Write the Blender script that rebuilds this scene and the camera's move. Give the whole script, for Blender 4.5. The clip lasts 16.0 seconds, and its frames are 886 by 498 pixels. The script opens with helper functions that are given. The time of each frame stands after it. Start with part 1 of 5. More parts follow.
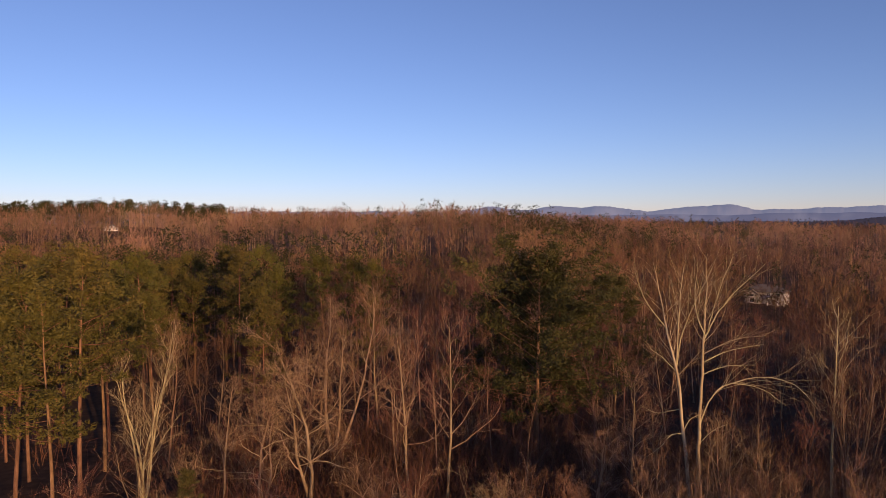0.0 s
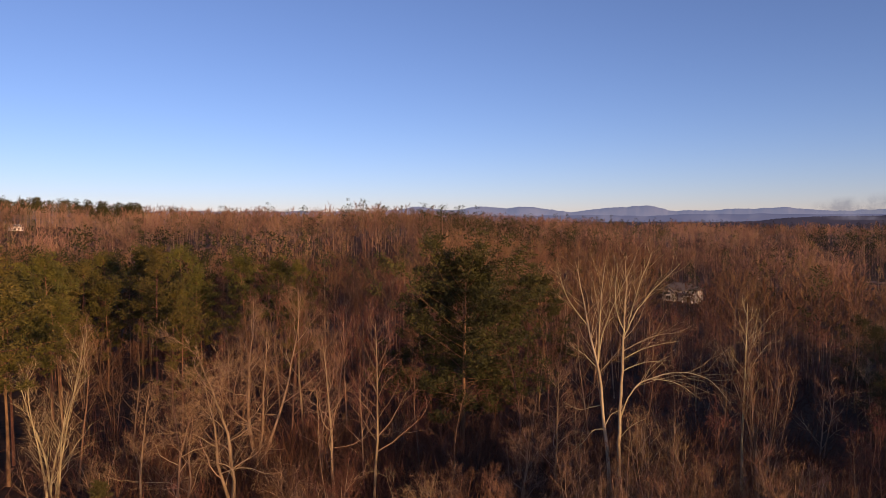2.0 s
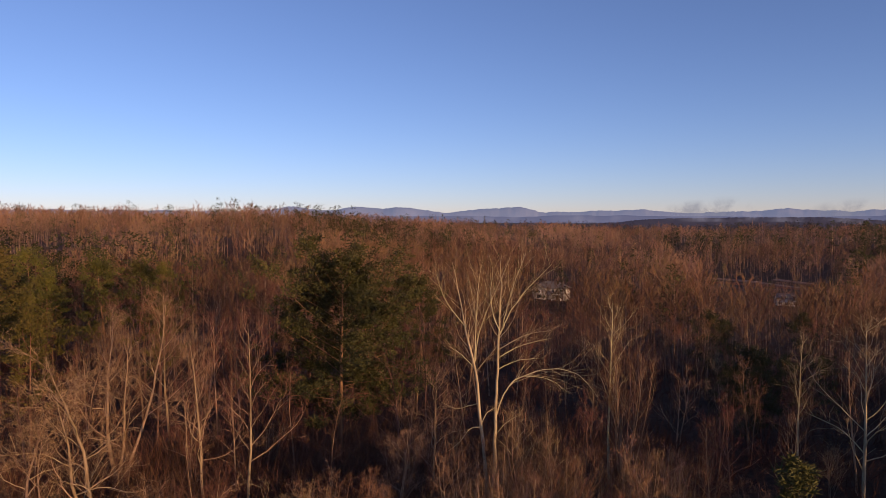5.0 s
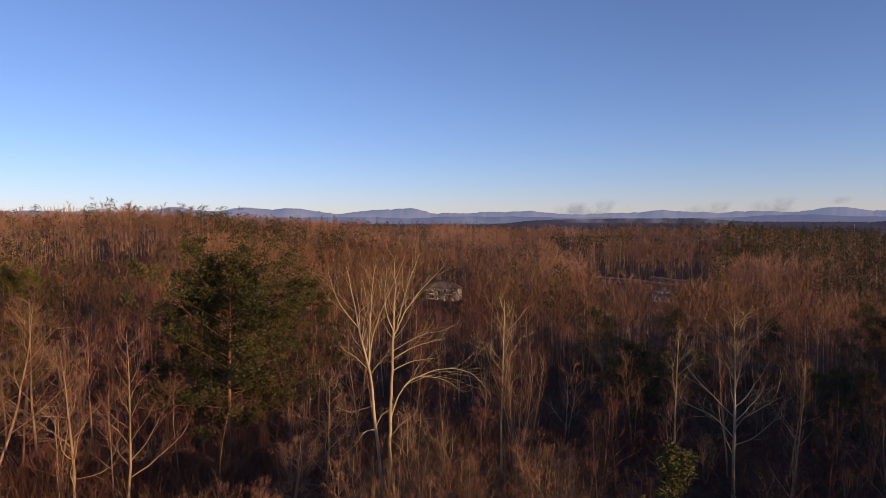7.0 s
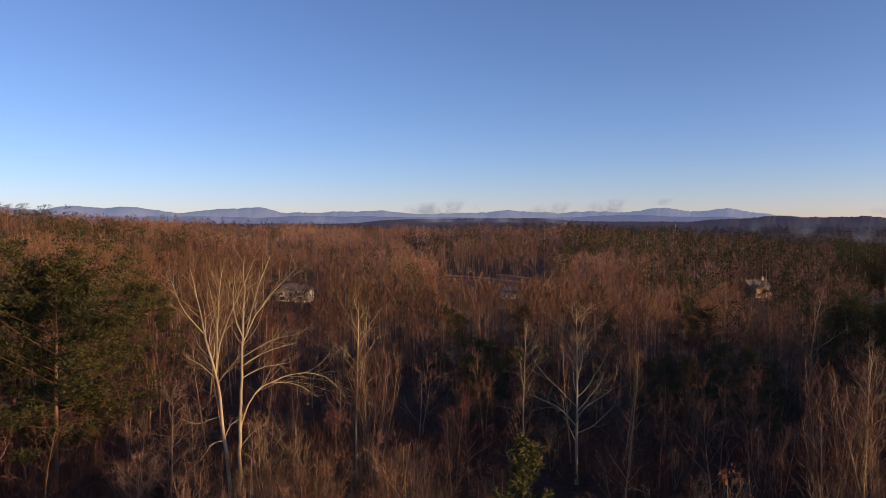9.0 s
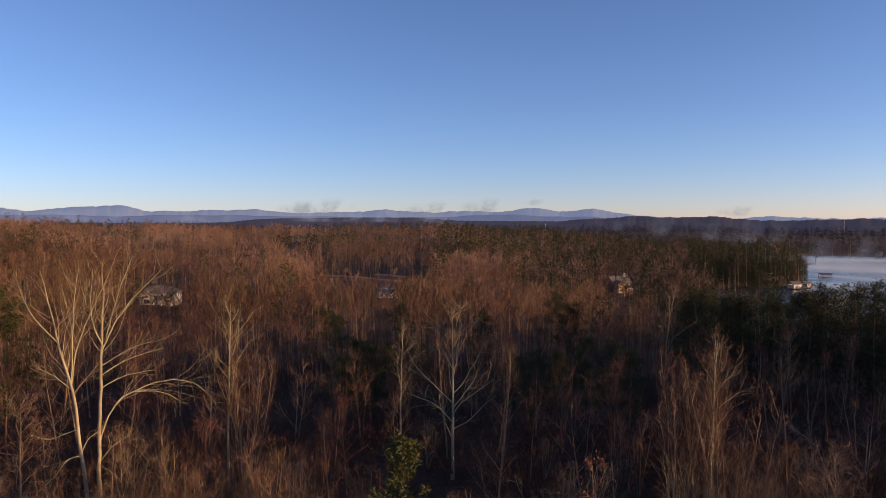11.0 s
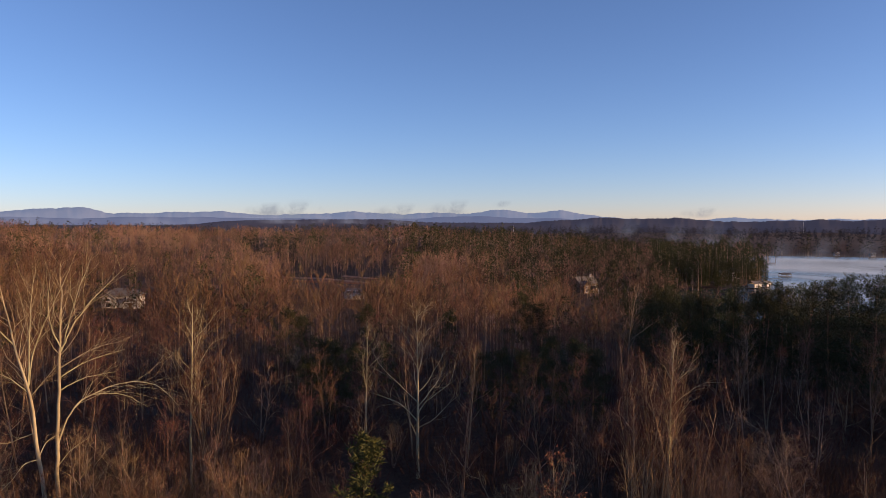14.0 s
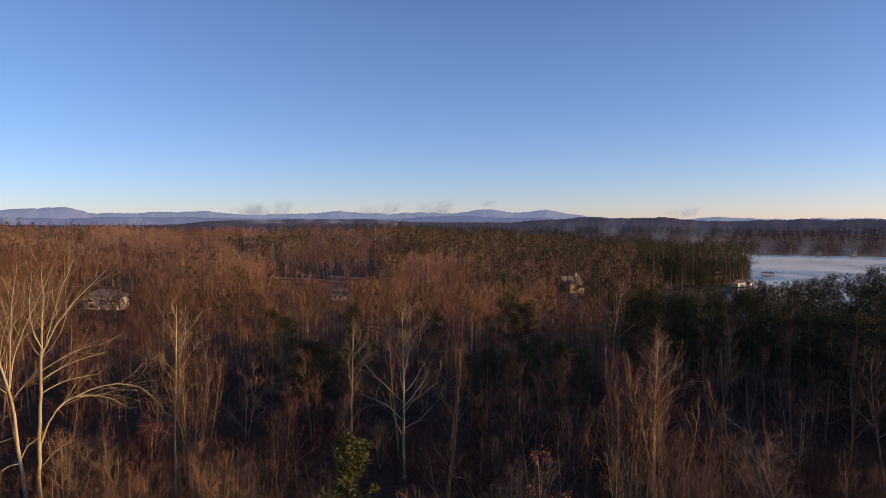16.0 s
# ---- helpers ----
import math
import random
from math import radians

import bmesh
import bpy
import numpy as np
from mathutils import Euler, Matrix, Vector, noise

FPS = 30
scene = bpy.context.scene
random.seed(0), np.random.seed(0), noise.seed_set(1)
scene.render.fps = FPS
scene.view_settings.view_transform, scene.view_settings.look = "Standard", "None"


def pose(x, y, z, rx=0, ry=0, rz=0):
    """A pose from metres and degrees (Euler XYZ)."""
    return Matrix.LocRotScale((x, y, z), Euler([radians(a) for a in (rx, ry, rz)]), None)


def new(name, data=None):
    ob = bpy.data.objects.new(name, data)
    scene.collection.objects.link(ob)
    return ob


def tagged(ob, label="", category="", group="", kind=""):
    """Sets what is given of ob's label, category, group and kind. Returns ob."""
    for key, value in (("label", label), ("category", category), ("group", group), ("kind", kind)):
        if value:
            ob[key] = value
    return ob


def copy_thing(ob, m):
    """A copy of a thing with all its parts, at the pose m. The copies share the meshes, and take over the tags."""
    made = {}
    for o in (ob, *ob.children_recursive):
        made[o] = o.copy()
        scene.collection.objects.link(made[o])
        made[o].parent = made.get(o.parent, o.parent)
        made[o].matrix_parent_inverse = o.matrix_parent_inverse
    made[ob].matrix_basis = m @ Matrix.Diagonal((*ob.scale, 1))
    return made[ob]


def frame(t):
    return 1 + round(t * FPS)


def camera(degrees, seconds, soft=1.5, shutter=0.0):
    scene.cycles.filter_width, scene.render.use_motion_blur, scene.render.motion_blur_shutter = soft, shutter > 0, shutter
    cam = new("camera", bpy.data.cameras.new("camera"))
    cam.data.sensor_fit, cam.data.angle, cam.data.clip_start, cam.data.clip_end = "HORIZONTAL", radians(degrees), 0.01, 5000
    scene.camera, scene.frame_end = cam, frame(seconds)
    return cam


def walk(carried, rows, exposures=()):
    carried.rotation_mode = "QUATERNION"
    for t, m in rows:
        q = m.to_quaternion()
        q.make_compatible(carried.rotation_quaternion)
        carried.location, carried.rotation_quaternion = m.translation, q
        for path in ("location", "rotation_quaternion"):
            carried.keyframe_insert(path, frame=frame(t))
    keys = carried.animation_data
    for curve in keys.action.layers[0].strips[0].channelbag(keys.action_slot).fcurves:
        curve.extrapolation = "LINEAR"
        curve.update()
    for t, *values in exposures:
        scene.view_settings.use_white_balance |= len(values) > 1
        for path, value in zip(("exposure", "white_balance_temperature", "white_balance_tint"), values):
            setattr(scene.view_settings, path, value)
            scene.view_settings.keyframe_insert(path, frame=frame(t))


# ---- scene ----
EYE_Z = 25.0
cam = camera(64.75, 16.0, soft=0.75)
PATH = [
    (0.0, pose(0.010, 0.001, 24.999, 87.906, 0.182, -0.001)),
    (0.5, pose(0.002, 0.013, 24.998, 87.910, 0.180, -1.285)),
    (1.0, pose(-0.015, 0.047, 25.003, 87.907, 0.167, -3.294)),
    (1.5, pose(0.022, 0.097, 25.017, 87.898, 0.127, -4.535)),
    (2.0, pose(0.050, 0.166, 25.033, 87.901, 0.087, -6.007)),
    (2.5, pose(0.040, 0.246, 25.046, 87.909, 0.027, -7.577)),
    (3.0, pose(0.023, 0.313, 25.053, 87.907, -0.030, -9.307)),
    (3.2, pose(0.021, 0.340, 25.058, 87.911, -0.040, -9.990)),
    (5.3, pose(0.012, 0.612, 25.116, 87.942, -0.098, -17.260)),
    (5.5, pose(0.012, 0.636, 25.118, 87.948, -0.099, -18.041)),
    (6.0, pose(0.021, 0.699, 25.103, 87.980, -0.087, -19.913)),
    (6.5, pose(0.032, 0.802, 25.087, 88.017, -0.056, -22.329)),
    (7.0, pose(0.015, 0.932, 25.076, 88.040, -0.023, -24.932)),
    (7.5, pose(-0.022, 1.066, 25.071, 88.050, -0.003, -28.069)),
    (8.0, pose(-0.027, 1.181, 25.092, 88.041, 0.035, -31.347)),
    (8.5, pose(-0.003, 1.247, 25.136, 88.029, 0.033, -34.055)),
    (9.0, pose(0.029, 1.288, 25.187, 88.008, 0.007, -37.033)),
    (9.5, pose(0.038, 1.340, 25.242, 87.964, -0.013, -39.889)),
    (10.0, pose(0.046, 1.375, 25.281, 87.929, -0.027, -42.917)),
    (10.2, pose(0.044, 1.366, 25.279, 87.925, -0.031, -44.050)),
    (11.0, pose(0.025, 1.180, 25.215, 87.955, -0.050, -47.080)),
    (11.6, pose(0.000, 0.950, 25.140, 88.000, -0.066, -48.020)),
    (12.3, pose(-0.021, 0.705, 25.063, 88.049, -0.076, -48.540)),
    (12.5, pose(-0.028, 0.670, 25.052, 88.059, -0.074, -48.678)),
    (13.0, pose(-0.044, 0.632, 25.034, 88.082, -0.032, -49.033)),
    (13.5, pose(-0.050, 0.583, 25.032, 88.098, 0.014, -49.402)),
    (14.0, pose(-0.041, 0.542, 25.051, 88.094, 0.049, -49.646)),
    (14.5, pose(-0.038, 0.511, 25.077, 88.083, 0.076, -49.920)),
    (15.0, pose(-0.045, 0.497, 25.101, 88.071, 0.101, -50.266)),
    (15.5, pose(-0.049, 0.481, 25.116, 88.066, 0.114, -50.511)),
    (16.0, pose(-0.040, 0.459, 25.121, 88.069, 0.130, -50.781)),
]
walk(cam, PATH, exposures=[(0.0, 0.2, 6850, 15), (5.5, 0.25, 6700, 13), (9.0, 0.38, 6500, 8), (12.5, 0.45, 6450, 5), (16.0, 0.47, 6450, 5)])

# ---- light ----
SUN_AZ = -150.0   # degrees, left of the first view is positive
SUN_EL = 6.5
world = bpy.data.worlds.new("sky")
scene.world = world
world.use_nodes = True
wn, wl = world.node_tree.nodes, world.node_tree.links
wn.clear()
sky = wn.new("ShaderNodeTexSky")
sky.sky_type = "NISHITA"
sky.sun_disc = False
sky.sun_elevation = radians(SUN_EL)
sky.sun_rotation = radians(-SUN_AZ)
sky.altitude = 200.0
sky.air_density, sky.dust_density, sky.ozone_density = 0.71, 0.25, 4.0
back = wn.new("ShaderNodeBackground")
back.inputs["Strength"].default_value = 0.15
wout = wn.new("ShaderNodeOutputWorld")
tint = wn.new("ShaderNodeMix")
tint.data_type, tint.blend_type = "RGBA", "MULTIPLY"
tint.inputs["Factor"].default_value = 1.0
tint.inputs["B"].default_value = (2.07, 1.22, 1.135, 1)
wl.new(sky.outputs[0], tint.inputs["A"])
wl.new(tint.outputs["Result"], back.inputs["Color"])
wl.new(back.outputs[0], wout.inputs["Surface"])

sun_data = bpy.data.lights.new("sun", "SUN")
sun_data.energy = 4.9
sun_data.angle = radians(0.6)
sun_data.color = (1.0, 0.575, 0.285)
sun = new("sun", sun_data)
a = radians(SUN_AZ)
sun_dir = Vector((-math.sin(a) * math.cos(radians(SUN_EL)), math.cos(a) * math.cos(radians(SUN_EL)), math.sin(radians(SUN_EL))))
sun.matrix_world = Matrix.Translation((0, 0, 300)) @ sun_dir.to_track_quat("Z", "Y").to_matrix().to_4x4()


# ---- materials ----
def material(name, colors, scale=1.0, rough=0.85, detail=5.0, bump=0.0, vary="", stretch=(1, 1, 1), spec=0.2, amount=0.35, metal=0.0):
    """Noise between the given colours, a second larger noise for patches, and a shift from piece to piece."""
    m = bpy.data.materials.new(name)
    m.use_nodes = True
    n, l = m.node_tree.nodes, m.node_tree.links
    b = n["Principled BSDF"]
    b.inputs["Roughness"].default_value = rough
    b.inputs["Specular IOR Level"].default_value = spec
    b.inputs["Metallic"].default_value = metal
    co = n.new("ShaderNodeTexCoord")
    mp = n.new("ShaderNodeMapping")
    mp.inputs["Scale"].default_value = stretch
    l.new(co.outputs["Object"], mp.inputs["Vector"])
    fine = n.new("ShaderNodeTexNoise")
    fine.inputs["Scale"].default_value = scale
    fine.inputs["Detail"].default_value = detail
    l.new(mp.outputs[0], fine.inputs["Vector"])
    big = n.new("ShaderNodeTexNoise")
    big.inputs["Scale"].default_value = scale * 0.13
    big.inputs["Detail"].default_value = 3.0
    l.new(mp.outputs[0], big.inputs["Vector"])
    add = n.new("ShaderNodeMath")
    add.operation = "MULTIPLY_ADD"
    add.inputs[1].default_value = 0.5
    half = n.new("ShaderNodeMath")
    half.operation = "MULTIPLY"
    half.inputs[1].default_value = 0.5
    l.new(big.outputs["Fac"], half.inputs[0])
    l.new(fine.outputs["Fac"], add.inputs[0])
    l.new(half.outputs[0], add.inputs[2])
    ramp = n.new("ShaderNodeValToRGB")
    e = ramp.color_ramp.elements
    e[0].position, e[1].position = 0.34, 0.66
    e[0].color, e[1].color = (*colors[0], 1), (*colors[-1], 1)
    for i, c in enumerate(colors[1:-1], 1):
        k = e.new(0.34 + 0.32 * i / (len(colors) - 1))
        k.color = (*c, 1)
    l.new(add.outputs[0], ramp.inputs[0])
    out = ramp.outputs[0]
    if vary:
        if vary == "object":
            r = n.new("ShaderNodeObjectInfo").outputs["Random"]
        elif vary == "tone":
            at = n.new("ShaderNodeAttribute")
            at.attribute_name = "tone"
            r = at.outputs["Fac"]
        else:
            r = n.new("ShaderNodeNewGeometry").outputs["Random Per Island"]
        hsv = n.new("ShaderNodeHueSaturation")
        v = n.new("ShaderNodeMapRange")
        v.inputs["To Min"].default_value, v.inputs["To Max"].default_value = 1 - amount, 1 + amount
        l.new(r, v.inputs["Value"])
        l.new(v.outputs[0], hsv.inputs["Value"])
        h = n.new("ShaderNodeMath")
        h.operation = "MULTIPLY"
        h.inputs[1].default_value = 7.31
        fr = n.new("ShaderNodeMath")
        fr.operation = "FRACT"
        l.new(r, h.inputs[0])
        l.new(h.outputs[0], fr.inputs[0])
        hv = n.new("ShaderNodeMapRange")
        hv.inputs["To Min"].default_value, hv.inputs["To Max"].default_value = 0.48, 0.52
        l.new(fr.outputs[0], hv.inputs["Value"])
        l.new(hv.outputs[0], hsv.inputs["Hue"])
        l.new(out, hsv.inputs["Color"])
        out = hsv.outputs[0]
    l.new(out, b.inputs["Base Color"])
    if bump:
        bp = n.new("ShaderNodeBump")
        bp.inputs["Strength"].default_value = bump
        bp.inputs["Distance"].default_value = 0.02
        l.new(fine.outputs["Fac"], bp.inputs["Height"])
        l.new(bp.outputs[0], b.inputs["Normal"])
    return m


M_LITTER = material("leaf_litter", [(0.03, 0.019, 0.012), (0.065, 0.037, 0.022), (0.10, 0.058, 0.034)], 1.2, 0.95, 8, 0.4)
M_PALE = material("pale_bark", [(0.25, 0.21, 0.12), (0.38, 0.335, 0.20), (0.48, 0.44, 0.285)], 3.0, 0.8, 6, 0.4, "object", (1, 1, 0.3), amount=0.12)
M_BARK = material("grey_bark", [(0.16, 0.11, 0.07), (0.27, 0.195, 0.125), (0.37, 0.28, 0.19)], 4.0, 0.9, 6, 0.5, "object", (1, 1, 0.25), amount=0.3)
M_DARKBARK = material("brown_bark", [(0.09, 0.055, 0.038), (0.155, 0.10, 0.068), (0.23, 0.155, 0.105)], 4.0, 0.9, 6, 0.5, "object", (1, 1, 0.25), amount=0.35)
M_TWIG = material("reddish_twigs", [(0.10, 0.045, 0.03), (0.165, 0.078, 0.05)], 0.4, 0.85, 3, 0.0, "object", amount=0.3)
M_BRUSH = material("brush_twigs", [(0.15, 0.085, 0.05), (0.23, 0.14, 0.085)], 0.4, 0.85, 3, 0.0, "object", amount=0.3)
M_TWIG_TAN = material("tan_twigs", [(0.19, 0.125, 0.07), (0.28, 0.20, 0.12)], 0.4, 0.85, 3, 0.0, "object", amount=0.2)
M_PINEBARK = material("pine_bark", [(0.09, 0.05, 0.032), (0.17, 0.095, 0.058), (0.25, 0.145, 0.09)], 5.0, 0.9, 6, 0.6, "object", (1, 1, 0.3), amount=0.2)
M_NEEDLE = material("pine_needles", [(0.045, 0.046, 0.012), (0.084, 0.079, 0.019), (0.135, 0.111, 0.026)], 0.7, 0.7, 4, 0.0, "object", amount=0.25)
# Darker needle copy: shade on the lakeside pines is put into the colour.
M_SHADENEEDLE = material("shaded_needles", [(0.028, 0.031, 0.011), (0.049, 0.049, 0.016), (0.08, 0.071, 0.02)], 0.7, 0.7, 4, 0.0, "object", amount=0.2)
M_OLIVE = material("olive_needles", [(0.030, 0.034, 0.011), (0.054, 0.055, 0.017), (0.088, 0.079, 0.023)], 0.7, 0.7, 4, 0.0, "object", amount=0.2)
M_CEDAR = material("cedar_foliage", [(0.05, 0.052, 0.016), (0.09, 0.083, 0.026)], 1.5, 0.8, 4, 0.0, "object", amount=0.25)
M_DRYLEAF = material("dry_leaves", [(0.11, 0.045, 0.028), (0.19, 0.085, 0.05)], 2.0, 0.8, 4, 0.0, "island", amount=0.3)
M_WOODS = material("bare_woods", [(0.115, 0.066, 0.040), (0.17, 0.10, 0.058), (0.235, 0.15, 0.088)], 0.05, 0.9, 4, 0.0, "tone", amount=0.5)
# Paler copy of the woods past 300 m, with distance haze in its colour.
M_WOODS_HAZED = material("hazed_bare_woods", [(0.14, 0.085, 0.058), (0.20, 0.122, 0.082), (0.27, 0.175, 0.12)], 0.05, 0.9, 4, 0.0, "tone", amount=0.5)
M_STEMS = material("woods_stems", [(0.20, 0.135, 0.085), (0.34, 0.24, 0.16)], 0.05, 0.9, 4, 0.0, "tone", amount=0.35)
M_PINEWOODS = material("pine_woods", [(0.028, 0.034, 0.012), (0.06, 0.06, 0.017)], 0.05, 0.8, 4, 0.0, "tone", amount=0.35)
M_UNDER = material("undergrowth", [(0.07, 0.035, 0.022), (0.13, 0.065, 0.04)], 0.05, 0.9, 4, 0.0, "tone", amount=0.35)
M_THICKET = material("reddish_brush", [(0.11, 0.055, 0.035), (0.19, 0.10, 0.062)], 0.05, 0.9, 4, 0.0, "tone", amount=0.4)
# Blue-grey distance haze is mixed into this base colour.
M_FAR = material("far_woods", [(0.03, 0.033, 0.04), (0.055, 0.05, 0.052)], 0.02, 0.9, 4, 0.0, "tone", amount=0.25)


# ---- terrain ----
def smooth(v, a, b):
    t = np.clip((np.asarray(v, float) - a) / (b - a), 0, 1)
    return t * t * (3 - 2 * t)


def bell(v, w):
    return np.exp(-(np.asarray(v, float) / w) ** 2)


def polar(az, r):
    """Plan place at az degrees left of the first view, r metres out."""
    return -math.sin(radians(az)) * r, math.cos(radians(az)) * r


LAKE_Z = -14.0


def ground_z(x, y):
    x, y = np.asarray(x, float), np.asarray(y, float)
    r = np.hypot(x, y)
    az = np.degrees(np.arctan2(-x, y))
    z = -5.0 * smooth(r, 100, 230) - 3.5 * smooth(r, 75, 190) * smooth(-az, 8, 30)
    fade = 1 - smooth(r, 850, 1500)
    right = smooth(-az, 48, 68) * (1 - smooth(-az, 125, 150))
    z = z + 24.5 * bell(az - 29, 14) * smooth(r, 300, 640) * fade
    z = z + 18 * bell(az - 4, 17) * smooth(r, 200, 420) * fade + 13 * smooth(r, 470, 780) * (1 - right) * (1 - bell(az - 29, 16)) * (1 - 0.8 * bell(az - 4, 12)) * (1 - smooth(r, 2000, 2800))
    z = z + 4.2 * bell(az + 4, 9) * smooth(r, 300, 450) * fade
    z = z - 4.6 * right * smooth(r, 70, 180)
    lake = right * smooth(-az + 1.2 * np.sin(r * 0.027 + 2.2) + 0.6 * np.sin(r * 0.07), 73.2, 74.4) * smooth(r - 130 * smooth(-az, 84, 92), 255, 285) * (1 - smooth(r, 945, 975))
    wav = 1.6 * np.sin(r * 0.031 + 1) + 1.0 * np.sin(r * 0.083)
    cove = right * smooth(-az + wav, 68.2, 69.6) * smooth(r, 285, 305) * (1 - smooth(r, 452, 462))
    z = z - 6.0 * np.maximum(lake, cove)
    z = z + 12 * right * smooth(r, 980, 1200) + 7 * smooth(r, 950, 1300) * (1 - smooth(r, 2200, 2800)) * np.sin(x * 0.0071 + 1) * np.sin(y * 0.0083 + np.sin(x * 0.004))
    bumps = 0.5 * np.sin(x * 0.05 + 1.3) * np.cos(y * 0.043) + 0.9 * np.sin(x * 0.017 - 0.4) * np.sin(y * 0.021 + 2)
    roll = 2.6 * np.sin(x * 0.031 + 0.7 * np.sin(y * 0.019) + 0.4) * np.sin(y * 0.027 + 1.1) * smooth(r, 150, 230) * (1 - smooth(r, 400, 520)) * (1 - right)
    for qa, qr in ((-24.9, 300), (-61.0, 392), (-42.4, 322), (-41.5, 425)):
        hx, hy = polar(qa, qr)
        roll = roll * (1 - np.exp(-((x - hx) ** 2 + (y - hy) ** 2) / 55.0 ** 2))
    return z + roll + bumps * smooth(r, 30, 200) * (1 - right * 0.7)


# ---- mesh tools ----
class Geo:
    """Collects triangles."""

    def __init__(self):
        self.v, self.f, self.n = [], [], 0

    def add(self, v, f):
        self.v.append(np.asarray(v, float).reshape(-1, 3))
        self.f.append(np.asarray(f, int).reshape(-1, 3) + self.n)
        self.n += len(self.v[-1])

    def arrays(self):
        if not self.v:
            return np.zeros((0, 3)), np.zeros((0, 3), int)
        return np.concatenate(self.v), np.concatenate(self.f)

    def tube(self, pts, radii, sides=5):
        pts = np.asarray(pts, float)
        d = np.gradient(pts, axis=0)
        d /= np.linalg.norm(d, axis=1)[:, None] + 1e-9
        ref = np.where(np.abs(d[:, 2:3]) > 0.9, [[1.0, 0, 0]], [[0, 0, 1.0]])
        u = np.cross(d, ref)
        u /= np.linalg.norm(u, axis=1)[:, None] + 1e-9
        for i in range(1, len(u)):
            if np.dot(u[i], u[i - 1]) < 0:
                u[i] = -u[i]
        w = np.cross(d, u)
        a = np.arange(sides) * 2 * math.pi / sides
        ring = np.cos(a)[None, :, None] * u[:, None, :] + np.sin(a)[None, :, None] * w[:, None, :]
        v = pts[:, None, :] + ring * np.asarray(radii)[:, None, None]
        i, j = np.meshgrid(np.arange(len(pts) - 1), np.arange(sides), indexing="ij")
        k = (j + 1) % sides
        q = np.stack([i * sides + j, i * sides + k, (i + 1) * sides + k, (i + 1) * sides + j], -1).reshape(-1, 4)
        self.add(v, np.concatenate([q[:, [0, 1, 2]], q[:, [0, 2, 3]]]))

    def spikes(self, p0, p1, r):
        """Three-sided tapering twigs from p0 to p1."""
        p0, p1 = np.asarray(p0, float).reshape(-1, 3), np.asarray(p1, float).reshape(-1, 3)
        r = np.broadcast_to(np.asarray(r, float), (len(p0),))
        d = p1 - p0
        d = d / (np.linalg.norm(d, axis=1)[:, None] + 1e-9)
        u = np.cross(d, np.where(np.abs(d[:, 2:3]) > 0.9, [[1.0, 0, 0]], [[0, 0, 1.0]]))
        u /= np.linalg.norm(u, axis=1)[:, None] + 1e-9
        w = np.cross(d, u)
        base = [p0 + (math.cos(k) * u + math.sin(k) * w) * r[:, None] for k in (0.3, 2.394, 4.489)]
        v = np.stack([*base, p1], 1)
        o = (np.arange(len(p0)) * 4)[:, None]
        f = np.concatenate([o + [0, 1, 3], o + [1, 2, 3], o + [2, 0, 3]], 1)
        self.add(v, f)

    def slivers(self, p0, p1, w, rng):
        """Single thin twigs that taper from width w at p0 to a point at p1."""
        p0, p1 = np.asarray(p0, float).reshape(-1, 3), np.asarray(p1, float).reshape(-1, 3)
        u = np.cross(p1 - p0, rng.normal(size=p0.shape))
        u *= (np.broadcast_to(np.asarray(w, float), (len(p0),)) * 0.5 / (np.linalg.norm(u, axis=1) + 1e-9))[:, None]
        self.add(np.stack([p0 - u, p0 + u, p1], 1), np.arange(len(p0) * 3))

    def blades(self, c, d, length, width, rng):
        """Thin leaf blades at c pointing along d."""
        n = len(c)
        d = d / (np.linalg.norm(d, axis=1)[:, None] + 1e-9)
        u = np.cross(d, rng.normal(size=(n, 3)))
        u /= np.linalg.norm(u, axis=1)[:, None] + 1e-9
        length = np.broadcast_to(length, (n,))[:, None]
        width = np.broadcast_to(width, (n,))[:, None]
        v = np.stack([c - d * length * 0.35 - u * width * 0.5, c - d * length * 0.35 + u * width * 0.5, c + d * length * 0.65], 1)
        self.add(v, np.arange(n * 3))


def mesh_from(name, v, f, mat):
    me = bpy.data.meshes.new(name)
    me.vertices.add(len(v))
    me.vertices.foreach_set("co", np.asarray(v, np.float32).ravel())
    me.loops.add(len(f) * 3)
    me.loops.foreach_set("vertex_index", np.asarray(f, np.int32).ravel())
    me.polygons.add(len(f))
    me.polygons.foreach_set("loop_start", np.arange(0, len(f) * 3, 3, dtype=np.int32))
    me.update(calc_edges=True)
    me.materials.append(mat)
    return me


def geo_part(name, geo, mat, parent=None, label=""):
    v, f = geo.arrays()
    ob = new(name, mesh_from(name, v, f, mat))
    ob.parent = parent
    if label:
        tagged(ob, label)
    return ob


# ---- trees ----
def unit(v):
    return v / (np.linalg.norm(v) + 1e-9)


def stem(rng, start, direction, length, n, wander, rise):
    """A wandering line that bends upward by rise."""
    p, d = [np.array(start, float)], unit(np.array(direction, float))
    for i in range(n):
        d = unit(d + rng.normal(size=3) * wander + np.array([0, 0, rise]))
        p.append(p[-1] + d * length / n)
    return np.array(p)


def point_on(line, t):
    k = t * (len(line) - 1)
    i = min(int(k), len(line) - 2)
    return line[i] + (line[i + 1] - line[i]) * (k - i), unit(line[i + 1] - line[i])


def side_way(rng, d, angle):
    u = unit(np.cross(d, rng.normal(size=3)))
    return unit(d * math.cos(angle) + u * math.sin(angle))


